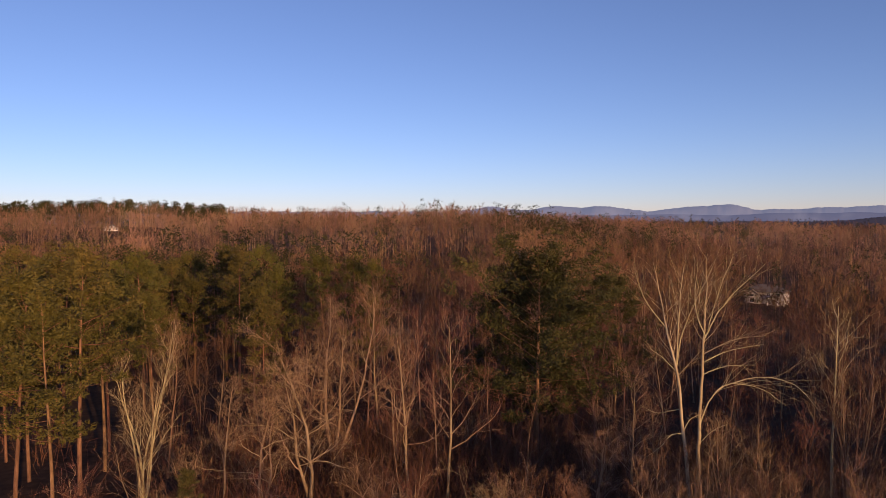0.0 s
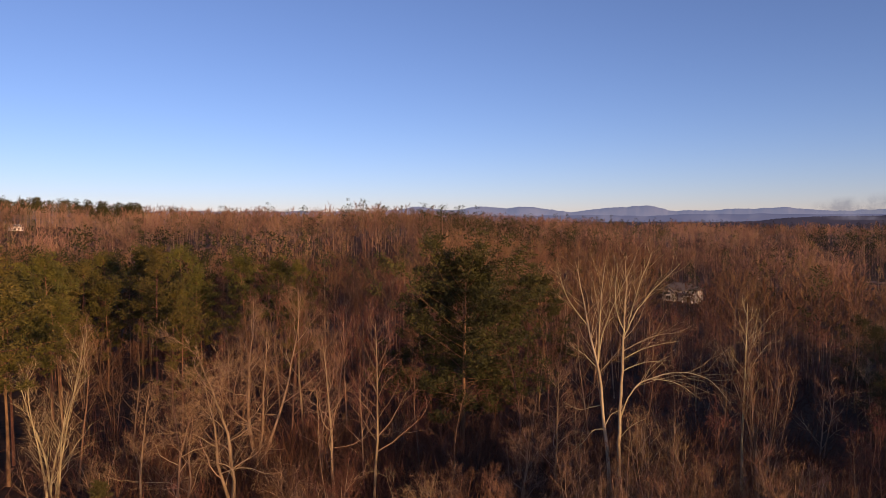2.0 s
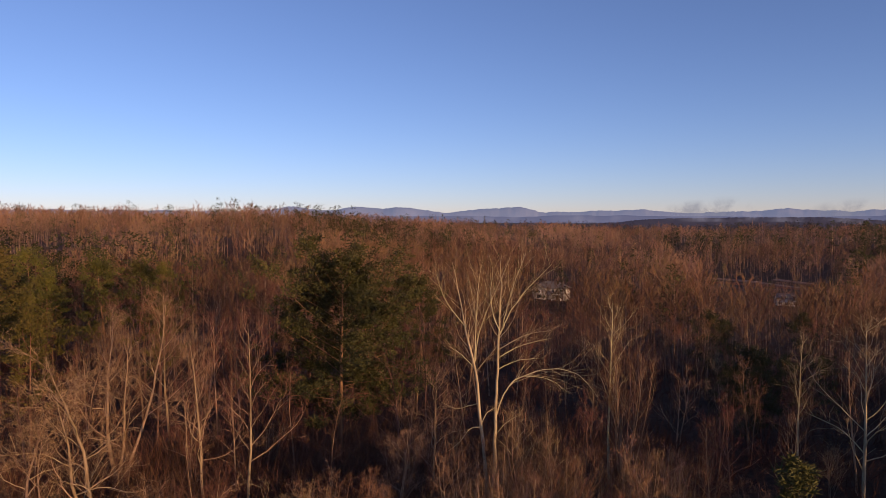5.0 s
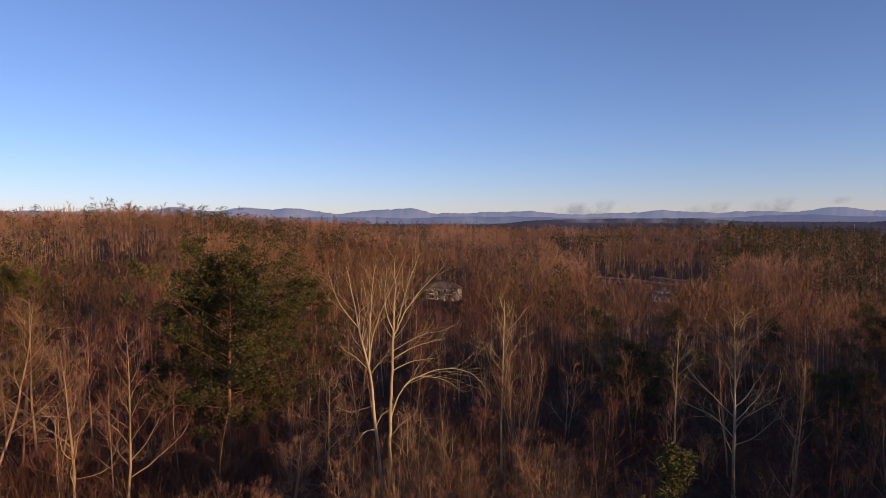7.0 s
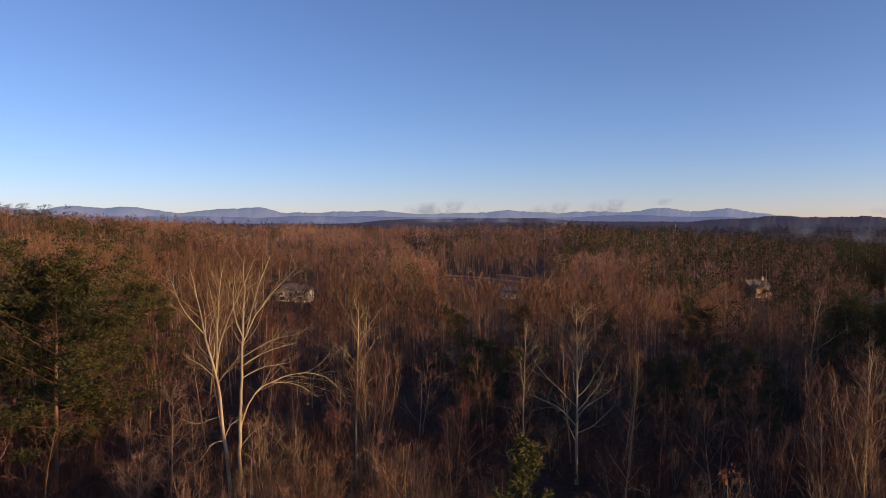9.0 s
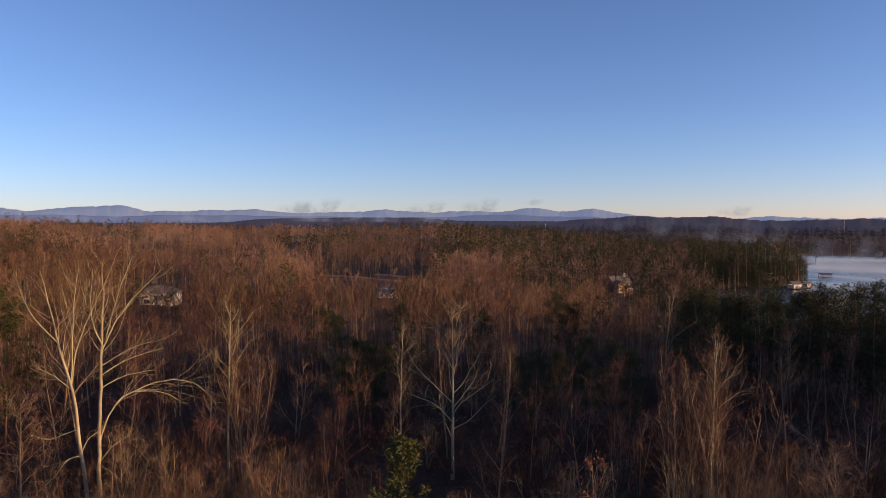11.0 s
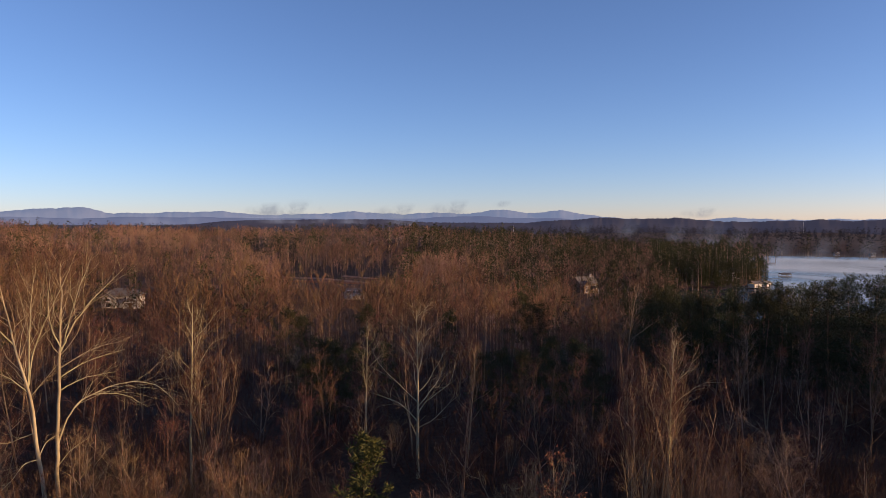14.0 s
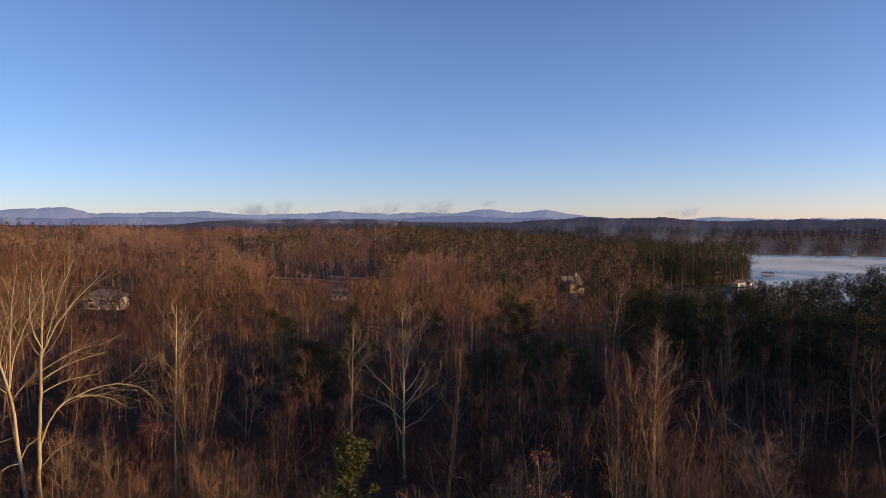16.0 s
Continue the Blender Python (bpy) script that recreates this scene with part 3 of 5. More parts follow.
put(bush_kind, 0, -57.0, 52, 0.8, 50, "many-stemmed bare tree in shade", 4)
put(bush_kind, 1, -72.0, 50, 0.9, 120, "many-stemmed bare tree in shade", 4)
put(bush_kind, 1, 7.0, 52, 0.7, 150, "low many-stemmed bare tree", 4)
for k, (az, r, dip) in enumerate([(-82.6, 98, 3.4), (-81.1, 104, 3.55), (-79.9, 112, 3.8), (-78.5, 118, 4.0), (-77.0, 124, 4.4), (-84.0, 92, 3.2), (-75.4, 128, 4.5), (-85.6, 88, 3.1), (-74.0, 130, 5.0), (-72.2, 126, 5.4)]):
    x, y = polar(az, r)
    s_ = (EYE_Z - r * math.tan(radians(dip)) - float(ground_z(x, y))) / (19.5, 18.0)[k % 2]
    put(shore_kind, k, az, r, s_ * 0.85, 61 * k, "tall dark pine above lake shore", 5, 1 / 0.85)
for k, (az, r, s_) in enumerate([(-21.6, 49, 0.8), (-24.6, 50, 0.85), (-28.4, 49, 0.75), (-31.6, 53, 0.8), (-17.4, 50, 0.7), (-37.0, 50, 0.7), (-65.6, 50, 0.95), (-69.6, 52, 1.0), (-40.0, 53, 0.75), (-46.0, 49, 0.55), (-75.0, 49, 0.75)]):
    put(bush_kind, k, az, r, s_, 53 * k, "dense reddish many-stemmed bare tree", 3)
for k in range(30):
    az = -17.5 - 18.5 * k / 17 if k < 18 else -36.5 - 44 * (k - 18) / 12
    put(bush_kind, k, az + 1.1 * math.sin(k * 2.3), 50.5 + 4.0 * math.sin(k * 1.7), (0.88 if k < 18 else 0.66) + 0.12 * math.sin(k * 3.1), 67 * k, "dense reddish many-stemmed bare brush tree", 2)
put(broad_kind, 0, -7.6, 76, 1.0, 0, "broad dark green pine with drooping lower limbs", 9)
put(broad_kind, 1, -10.6, 82, 1.0, 90, "broad dark green pine", 7)
put(broad_kind, 1, -4.9, 88, 0.95, 200, "broad dark green pine", 7)
put(broad_kind, 1, -14.5, 108, 0.9, 30, "green pine among bare trees", 7)
# Some of these dark pines are added to darken shaded gaps between trees.
for k, (az, r, dip) in enumerate([(-36.7, 110, 6.7), (-37.9, 114, 7.2), (-43.6, 112, 6.5), (-40.6, 86, 9.3), (-41.8, 90, 9.6), (-39.6, 92, 9.0), (-56.2, 130, 5.6), (-57.2, 126, 6.2), (-54.1, 84, 10.0), (-52.6, 88, 10.2), (-60.0, 86, 9.3), (-61.4, 82, 9.8), (-58.6, 92, 9.0), (-50.0, 116, 7.0), (-57.2, 84, 10.2), (-55.8, 89, 10.0), (-44.8, 92, 9.6), (-38.6, 84, 10.4)]):
    x, y = polar(az, r)
    s_ = (EYE_Z - r * math.tan(radians(dip)) - float(ground_z(x, y))) / (19.5, 18.0)[k % 2]
    put(shore_kind, k, az, r, s_, 71 * k, "dark green pine among bare trees", 5)
put(dry_kind, 0, -58.5, 48, 1.05, 0, "small tree still holding reddish brown leaves", 4)
put(dry_kind, 0, -55.5, 55, 0.7, 140, "small tree still holding reddish brown leaves", 4)
put(cedar_kind, 0, -42.3, 48, 1.2, 0, "small yellowish green cedar", 3)
put(cedar_kind, 0, 20.5, 55, 0.75, 90, "small yellowish green cedar", 3)
for k, (az, r, s) in enumerate([(32.0, 66, 1.0), (29.6, 63, 0.96), (27.8, 72, 1.0), (31.0, 78, 1.05), (34.5, 70, 1.0), (25.8, 84, 0.95), (28.8, 88, 1.0), (33.2, 92, 1.05), (36.0, 82, 1.0)]):
    put(pine_kind, k, az, r, s, 77 * k, "tall pine with orange-brown trunk", 5)


PINE_STANDS = [(-40, -33.5, 560, 680), (-42.6, -41.2, 560, 640), (-57.5, -52.5, 640, 800), (-51, -50, 560, 620), (-50.3, -49, 190, 215), (-57.5, -56, 220, 260), (-28.5, -27, 330, 380), (-11, -7, 380, 440)]


def pine_share(az, r):
    if 12 < az < 60 and 74 < r < 215:
        return 0.8
    if 2 < az <= 13 and 100 < r < 175:
        return 0.45
    if az < -64 and 112 < r < 300:
        return 0.93
    for a0, a1, r0, r1 in PINE_STANDS:
        if a0 < az < a1 and r0 < r < r1:
            return 0.65
    if -76 < az < -66.5 and 400 < r < 900:
        return 0.9
    if az < -47 and r > 430:
        return 0.5
    if az < -53 and 250 < r <= 430:
        return 0.3
    if az > 17 and r > 600:
        return 0.3
    if -17 < az < -4 and 395 < r < 640:
        return 0.4
    if -50 < az < -33 and 380 < r < 600:
        return 0.04
    if az < -18 and r > 430:
        x, y = polar(az, r)
        return 0.35 if noise.noise(Vector((x * 0.009, y * 0.009, 2.2))) > 0.42 else 0.03
    if r < 160:
        return 0.015
    return 0.05


YARD_X, YARD_Y = -math.sin(radians(SUN_AZ)), math.cos(radians(SUN_AZ))
HOUSES = [(-24.8, 300, 15), (-61.0, 392, 11), (-42.3, 322, 5), (25.4, 585, 2.2), (-71.9, 530, 10), (-68.6, 520, 10), (-74.0, 470, 14)]


def low_growth(az, r):
    """Height factor of the young growth that leaves the houses in sight."""
    for ha, hr, hg in HOUSES:
        if abs(az - ha) < math.degrees(hg * 0.8 / hr) and hr * 0.5 < r < hr:
            return (0.36 if r > hr * 0.7 else 0.55) if (az * 37.1 + r * 5.3) % 1 > 0.25 else 0.85
    if -46 < az < -36.5 and 230 < r < 400:
        return 0.36 if r > 290 else 0.6
    return 1.0


def clear_ground(az, r):
    """Ground with no trees: lake, road, yards, gaps in the pine stand, the frosty clearing, and a lane round the camera."""
    x, y = polar(az, r)
    if ((az - 25.2) / 1.9) ** 2 + ((r - 106) / 14) ** 2 < 1 or ((az - 18.3) / 1.7) ** 2 + ((r - 102) / 14) ** 2 < 1:
        return True
    if r < 44:
        return True
    if float(ground_z(x, y)) < LAKE_Z + 0.35:
        return True
    for ha, hr, hg in HOUSES:
        hx, hy = polar(ha, hr)
        t = min(max((x - hx) * YARD_X + (y - hy) * YARD_Y, 0), hg * 3.2)
        if (x - hx - t * YARD_X) ** 2 + (y - hy - t * YARD_Y) ** 2 < hg * hg * 0.8:
            return True
    if -45 < az < -38 and 408 < r < 440:
        return True
    if -49 < az < -43.5 and 56 < r < 66:
        return True
    if -60 < az < -54 and 80 < r < 96:
        return (x * 5.1 + y * 9.7) % 1 < 0.5
    return False


# woodland out to 140 m, tree by tree
count = {"slim": 0, "pine": 0}
for _ in range(5200):
    az, r = R.uniform(-90, 40), math.sqrt(R.uniform(47 ** 2, 142 ** 2))
    if clear_ground(az, r):
        continue
    x, y = polar(az, r)
    is_pine = R.random() < pine_share(az, r)
    gap = 6.2 if is_pine else (6.0 if r < 95 and az > -32 else 4.8)
    if not free(x, y, gap):
        continue
    s = R.uniform(0.85, 1.12)
    if is_pine and count["pine"] < 140:
        occupied.append((x, y, gap))
        count["pine"] += 1
        if az < -50:
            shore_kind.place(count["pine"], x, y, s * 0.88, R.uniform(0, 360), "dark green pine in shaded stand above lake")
        else:
            pine_kind.place(count["pine"], x, y, s * 0.88, R.uniform(0, 360), "green pine in dense stand")
    elif not is_pine and count["slim"] < 295:
        occupied.append((x, y, gap))
        count["slim"] += 1
        s *= (0.72 if r < 70 else 0.95) * (0.82 if az < -14 else 1.0)
        slim_kind.place(int(R.integers(0, 5)), x, y, s, R.uniform(0, 360), "slim bare woodland tree")
# low thicket under the near trees
for _ in range(900):
    az, r = R.uniform(-88, 38), math.sqrt(R.uniform(45 ** 2, 80 ** 2))
    if clear_ground(az, r) or count.get("bush", 0) >= 40:
        continue
    x, y = polar(az, r)
    if free(x, y, 1.2):
        count["bush"] = count.get("bush", 0) + 1
        bush_kind.place(int(R.integers(0, 3)), x, y, R.uniform(0.4, 0.75), R.uniform(0, 360), "low bare thicket tree under taller trees")


# ---- far woods, joined ----
def far_bare(rng, twigs, width):
    """A leafless tree for the distance: trunk, spreading limbs and a rounded haze of twigs."""
    h = 17.0
    g = Geo()
    sway = rng.normal(size=2) * 0.5
    g.spikes([[0, 0, -0.3]], [[*sway, h * 0.93]], 0.11)
    stems = g.arrays()
    g = Geo()
    n = 9
    u = (np.arange(n) + rng.random(n)) / n
    t = 0.36 + 0.5 * u
    q = np.arange(n) * 2.4 + rng.normal(size=n) * 0.5
    el = np.radians(38 + 34 * u + rng.normal(size=n) * 8)
    ln = h * (0.36 - 0.2 * u) * (0.75 + 0.5 * rng.random(n))
    p0 = np.stack([sway[0] * t, sway[1] * t, t * h], 1)
    way = np.stack([np.cos(q) * np.cos(el), np.sin(q) * np.cos(el), np.sin(el)], 1)
    g.slivers(p0, p0 + way * ln[:, None], max(0.09, width * 0.8), rng)
    k = rng.integers(0, n, twigs)
    at = p0[k] + way[k] * (ln[k] * (0.25 + 0.75 * rng.random(twigs) ** 0.8))[:, None]
    d = way[k] + rng.normal(size=(twigs, 3)) * 0.55 + np.array([0, 0, 0.35])
    d /= np.linalg.norm(d, axis=1)[:, None]
    g.slivers(at, at + d * (0.7 + 1.5 * rng.random(twigs))[:, None], width * (0.6 + 0.8 * rng.random(twigs)), rng)
    return stems, g.arrays()


def far_pine(rng, clumps, blades, size, low=0.5):
    g = Geo()
    h = 20.0
    g.spikes([[0, 0, -0.3]], [[0, 0, h * 0.95]], 0.22)
    stems = g.arrays()
    g = Geo()
    for i in range(clumps):
        u = (i + rng.random()) / clumps
        q = i * 2.4
        out = math.sin(math.pi * (0.25 + 0.68 * u)) * 2.9 * (0.35 + 0.75 * rng.random())
        c0 = np.array([math.cos(q) * out, math.sin(q) * out, h * (low + (0.98 - low) * u)])
        o = rng.normal(size=(blades, 3))
        o /= np.linalg.norm(o, axis=1)[:, None]
        o *= (0.5 + 0.7 * rng.random((blades, 1))) * (1.15, 1.15, 0.8)
        g.blades(c0 + o, o + rng.normal(size=(blades, 3)) * 0.6, size * (0.7 + 0.6 * rng.random(blades)), size * 0.55, rng)
    return stems, g.arrays()


def np_join(pair):
    (v0, f0), (v1, f1) = pair
    return np.concatenate([v0, v1]), np.concatenate([f0, f1 + len(v0)])


def scatter(name, label, spots, templates, mat, rng, tall=(0.68, 1.18)):
    """Joins a template at each spot (x, y, z) into one mesh."""
    if not spots:
        return None
    spots = np.array(spots)
    pick = rng.integers(0, len(templates), len(spots))
    vs, fs, tones, n = [], [], [], 0
    for k, (tv, tf) in enumerate(templates):
        s = spots[pick == k]
        m = len(s)
        if not m:
            continue
        q = rng.random(m) * 6.283
        sc = rng.uniform(*tall, m) * s[:, 3]
        wd = sc * rng.uniform(0.75, 1.5, m)
        c, sn = np.cos(q) * wd, np.sin(q) * wd
        x = tv[None, :, 0] * c[:, None] - tv[None, :, 1] * sn[:, None] + s[:, 0:1]
        y = tv[None, :, 0] * sn[:, None] + tv[None, :, 1] * c[:, None] + s[:, 1:2]
        z = tv[None, :, 2] * sc[:, None] + s[:, 2:3]
        vs.append(np.stack([x, y, z], -1).reshape(-1, 3))
        patch = np.array([noise.noise(Vector((x_ * 0.013, y_ * 0.013, 5.5))) + 0.6 * noise.noise(Vector((x_ * 0.045, y_ * 0.045, 8.5))) for x_, y_ in s[:, :2]])
        tones.append(np.repeat(np.clip(0.5 + 0.75 * patch + 0.38 * (rng.random(m) - 0.5), 0, 1), len(tv)))
        fs.append((tf[None] + (np.arange(m) * len(tv))[:, None, None]).reshape(-1, 3) + n)
        n += m * len(tv)
    me = mesh_from(name, np.concatenate(vs), np.concatenate(fs), mat)
    me.attributes.new("tone", "FLOAT", "POINT").data.foreach_set("value", np.concatenate(tones).astype(np.float32))
    return tagged(new(name, me), label, "woodland", kind="stuff")


def spots_between(r0, r1, spacing, az0, az1, rng):
    bare, pines = [], []
    area = math.pi * (r1 * r1 - r0 * r0) * (az1 - az0) / 360
    for _ in range(int(area / spacing ** 2)):
        az, r = rng.uniform(az0, az1), math.sqrt(rng.uniform(r0 * r0, r1 * r1))
        if clear_ground(az, r):
            continue
        x, y = polar(az, r)
        z = float(ground_z(x, y))
        is_pine = rng.random() < pine_share(az, r)
        if not is_pine and rng.random() < 0.75 * smooth(noise.noise(Vector((x * 0.03, y * 0.03, 7.7))), 0.12, 0.4):
            continue
        k = low_growth(az, r) * (1 + 0.3 * noise.noise(Vector((x * 0.02, y * 0.02, 4.4))) + 0.15 * noise.noise(Vector((x * 0.06, y * 0.06, 9.4))))
        if az < -60 and r < 300:
            k *= 0.8
        if z < LAKE_Z + 3.5 and r > 300:
            k = max(k, 0.62) + 0.3 * noise.noise(Vector((x * 0.03, y * 0.03, 1.0)))
        (pines if is_pine and k > 0.55 else bare).append((x, y, z, k))
    return bare, pines


def thicket(rng, n=28, spread=1.6):
    """Thin bare stems of undergrowth."""
    g = Geo()
    q, out = rng.random(n) * 6.283, rng.random(n) * spread
    p0 = np.stack([np.cos(q) * out, np.sin(q) * out, rng.random(n) * 1.8 - 0.2], 1)
    p1 = p0 + np.stack([np.cos(q) * 0.7, np.sin(q) * 0.7, 0.5 + 2.2 * rng.random(n)], 1) + rng.normal(size=(n, 3)) * 0.8
    g.slivers(p0, p1, 0.036, rng)
    return g.arrays()


RW = np.random.default_rng(21)
low = []
for _ in range(3000):
    az, r = RW.uniform(-90, 40), math.sqrt(RW.uniform(45 ** 2, 150 ** 2))
    if not clear_ground(az, r) and (az < 22 or RW.random() < 0.2):
        x, y = polar(az, r)
        low.append((x, y, float(ground_z(x, y)), 1.0))
scatter("undergrowth", "thin bare undergrowth on forest floor", low, [thicket(RW) for _ in range(8)], M_UNDER, RW, (0.6, 1.6))
brush = []
for _ in range(1100):
    az, r = RW.uniform(-84, 22), math.sqrt(RW.uniform(45 ** 2, 82 ** 2))
    if not clear_ground(az, r) and RW.random() < (0.9 if az > -36 or az < -64 else 0.12):
        x, y = polar(az, r)
        brush.append((x, y, float(ground_z(x, y)), 1.0))
scatter("undergrowth", "tall fuzzy reddish bare brush under trees", brush, [thicket(RW, 64, 2.6) for _ in range(8)], M_THICKET, RW, (0.7, 1.35))
# unseen woods added beside and behind the viewpoint to shade the near ground
shade_bare, shade_pine = [], []
for _ in range(3600):
    az, r = RW.uniform(-215, -87), math.sqrt(RW.uniform(48 ** 2, 330 ** 2))
    x, y = polar(az, r)
    dense = (0.9 if 0.87 * x + 0.5 * y > 84 else 0.5) if 0.87 * x + 0.5 * y > 60 else 0.12 * (80 < r < 210)
    # added out-of-view strip, placed to shade the low growth at near right
    if 28 < 0.87 * x + 0.5 * y <= 60 and 88 < 0.5 * x - 0.87 * y < 135:
        dense = 0.6
    if RW.random() < dense:
        x, y = polar(az, r)
        z = float(ground_z(x, y))
        if z > LAKE_Z + 0.3:
            (shade_pine if RW.random() < 0.75 else shade_bare).append((x, y, z, 1.0))
tb = [far_bare(RW, 60, 0.13) for _ in range(4)]
tp = [far_pine(RW, 11, 8, 1.5) for _ in range(4)]
scatter("bare_woods", "reddish brown leafless woodland on slopes", shade_bare, [np_join(q) for q in tb], M_WOODS, RW)
scatter("pine_woods", "dark green pine woodland", shade_pine, [np_join(q) for q in tp], M_PINEWOODS, RW)
for r0, r1, spacing, spikes, width, clumps, blades, size in ((141, 300, 4.8, 200, 0.08, 16, 28, 0.47), (300, 620, 6.5, 112, 0.118, 12, 22, 0.58), (620, 1000, 9.4, 62, 0.20, 10, 14, 0.8)):
    bare, pines = spots_between(r0, r1, spacing, -96, 44, RW)
    tb = [far_bare(RW, spikes, width) for _ in range(10)]
    tp = [far_pine(RW, clumps, blades, size, 0.14 + 0.1 * (k % 4)) for k in range(6)]
    keep = RW.bit_generator.state
    scatter("bare_woods", "reddish brown leafless woodland on slopes", bare, [q[1] for q in tb], M_WOODS if r0 < 300 else M_WOODS_HAZED, RW)
    RW.bit_generator.state = keep
    scatter("woods_stems", "thin grey-brown trunks of leafless woodland", bare, [q[0] for q in tb], M_STEMS, RW)
    keep = RW.bit_generator.state
    scatter("pine_woods", "dark green pine woodland", pines, [q[1] for q in tp], M_PINEWOODS, RW)
    RW.bit_generator.state = keep
    scatter("pine_stems", "brown trunks of pine woodland", pines, [q[0] for q in tp], M_STEMS, RW)
ridge = []
for _ in range(330):
    az, r = RW.uniform(17.3, 42), RW.uniform(615, 680)
    if not clear_ground(az, r):
        x, y = polar(az, r)
        ridge.append((x, y, float(ground_z(x, y)), 1.0))
RIDGE_TALL = (0.86, 1.18)
tr = [far_pine(RW, 14, 20, 0.8, 0.58) for _ in range(6)]
keep = RW.bit_generator.state
scatter("ridge_pines", "tall pines with bare trunks along ridge", ridge, [q[1] for q in tr], M_PINEWOODS, RW, RIDGE_TALL)
RW.bit_generator.state = keep
scatter("ridge_stems", "bare trunks of tall ridge pines", ridge, [q[0] for q in tr], M_STEMS, RW, RIDGE_TALL)
point = []
for _ in range(700):
    az, r = RW.uniform(-76.5, -66), RW.uniform(395, 600)
    if not clear_ground(az, r) and len(point) < 260:
        x, y = polar(az, r)
        point.append((x, y, float(ground_z(x, y)), 0.72 if r < 470 else 0.85))
scatter("point_pines", "dense dark evergreens on the lake point", point, [np_join(far_pine(RW, 20, 34, 0.62, 0.08)) for _ in range(5)], M_PINEWOODS, RW, (0.6, 0.95))
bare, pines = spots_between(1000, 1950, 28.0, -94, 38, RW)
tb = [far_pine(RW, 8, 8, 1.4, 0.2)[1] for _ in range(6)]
scatter("far_woods", "dark distant woodland with blue haze put into its colour", [(*p[:3], 1.0) for p in bare + pines], tb, M_FAR, RW)


# ---- ground, water, mountains ----
def polar_sheet(name, radii, azs, height, mat, label, category):
    rr, aa = np.meshgrid(radii, np.radians(azs), indexing="ij")
    x, y = -np.sin(aa) * rr, np.cos(aa) * rr
    z = height(x, y)
    v = np.stack([x, y, z], -1).reshape(-1, 3)
    n, m = rr.shape
    i, j = np.meshgrid(np.arange(n - 1), np.arange(m), indexing="ij")
    k = (j + 1) % m
    q = np.stack([i * m + j, (i + 1) * m + j, (i + 1) * m + k, i * m + k], -1).reshape(-1, 4)
    f = np.concatenate([q[:, [0, 2, 1]], q[:, [0, 3, 2]]])
    me = mesh_from(name, v, f, mat)
    me.polygons.foreach_set("use_smooth", [True] * len(f))
    return tagged(new(name, me), label, category, kind="structure")


radii = np.concatenate([[0.01], np.linspace(5, 240, 36), np.linspace(250, 940, 70), np.geomspace(960, 4950, 24)])
polar_sheet("ground", radii, np.arange(0, 360, 1.0), ground_z, M_LITTER, "brown leaf-littered forest floor on rolling slopes", "ground")

M_WATER = bpy.data.materials.new("lake_water")
M_WATER.use_nodes = True
nw, lw = M_WATER.node_tree.nodes, M_WATER.node_tree.links
bw = nw["Principled BSDF"]
bw.inputs["Base Color"].default_value = (0.02, 0.03, 0.04, 1)
bw.inputs["Roughness"].default_value = 0.2
bw.inputs["IOR"].default_value = 1.33
tw = nw.new("ShaderNodeTexNoise")
tw.inputs["Scale"].default_value = 0.6
tw.inputs["Detail"].default_value = 6
bu = nw.new("ShaderNodeBump")
bu.inputs["Strength"].default_value = 0.08
bu.inputs["Distance"].default_value = 0.05
cw = nw.new("ShaderNodeTexCoord")
lw.new(cw.outputs["Object"], tw.inputs["Vector"])
lw.new(tw.outputs["Fac"], bu.inputs["Height"])
lw.new(bu.outputs[0], bw.inputs["Normal"])
g = Geo()
ring = [(-64, 265), (-64, 500), (-69, 700), (-70, 1040), (-100, 1060), (-135, 1040), (-135, 240), (-100, 235)]
g.add([(*polar(a_, r_), LAKE_Z) for a_, r_ in ring], [(0, 1, 2), (0, 2, 3), (0, 3, 4), (0, 4, 5), (0, 5, 6), (0, 6, 7)])
tagged(geo_part("water", g, M_WATER), "still grey-blue lake with morning mist", "lake", kind="structure")


# Distance haze is painted in: bluish base colour plus a steady emission.
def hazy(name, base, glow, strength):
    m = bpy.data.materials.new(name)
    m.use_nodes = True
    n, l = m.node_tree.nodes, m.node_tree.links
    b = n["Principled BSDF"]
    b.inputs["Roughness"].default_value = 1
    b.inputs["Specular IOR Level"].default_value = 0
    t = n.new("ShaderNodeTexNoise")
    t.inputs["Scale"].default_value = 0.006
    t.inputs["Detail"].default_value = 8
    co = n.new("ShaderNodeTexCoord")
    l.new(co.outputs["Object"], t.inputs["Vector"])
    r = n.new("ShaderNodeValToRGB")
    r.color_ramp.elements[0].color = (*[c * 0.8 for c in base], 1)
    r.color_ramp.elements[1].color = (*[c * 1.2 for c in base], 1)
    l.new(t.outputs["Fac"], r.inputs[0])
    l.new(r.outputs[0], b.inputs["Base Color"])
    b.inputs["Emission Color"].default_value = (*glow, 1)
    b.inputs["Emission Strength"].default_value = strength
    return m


# The ranges look hazy only through these glow colours.
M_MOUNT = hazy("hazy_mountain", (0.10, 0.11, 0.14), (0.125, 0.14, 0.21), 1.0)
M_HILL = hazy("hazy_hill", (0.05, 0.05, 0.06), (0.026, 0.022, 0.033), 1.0)


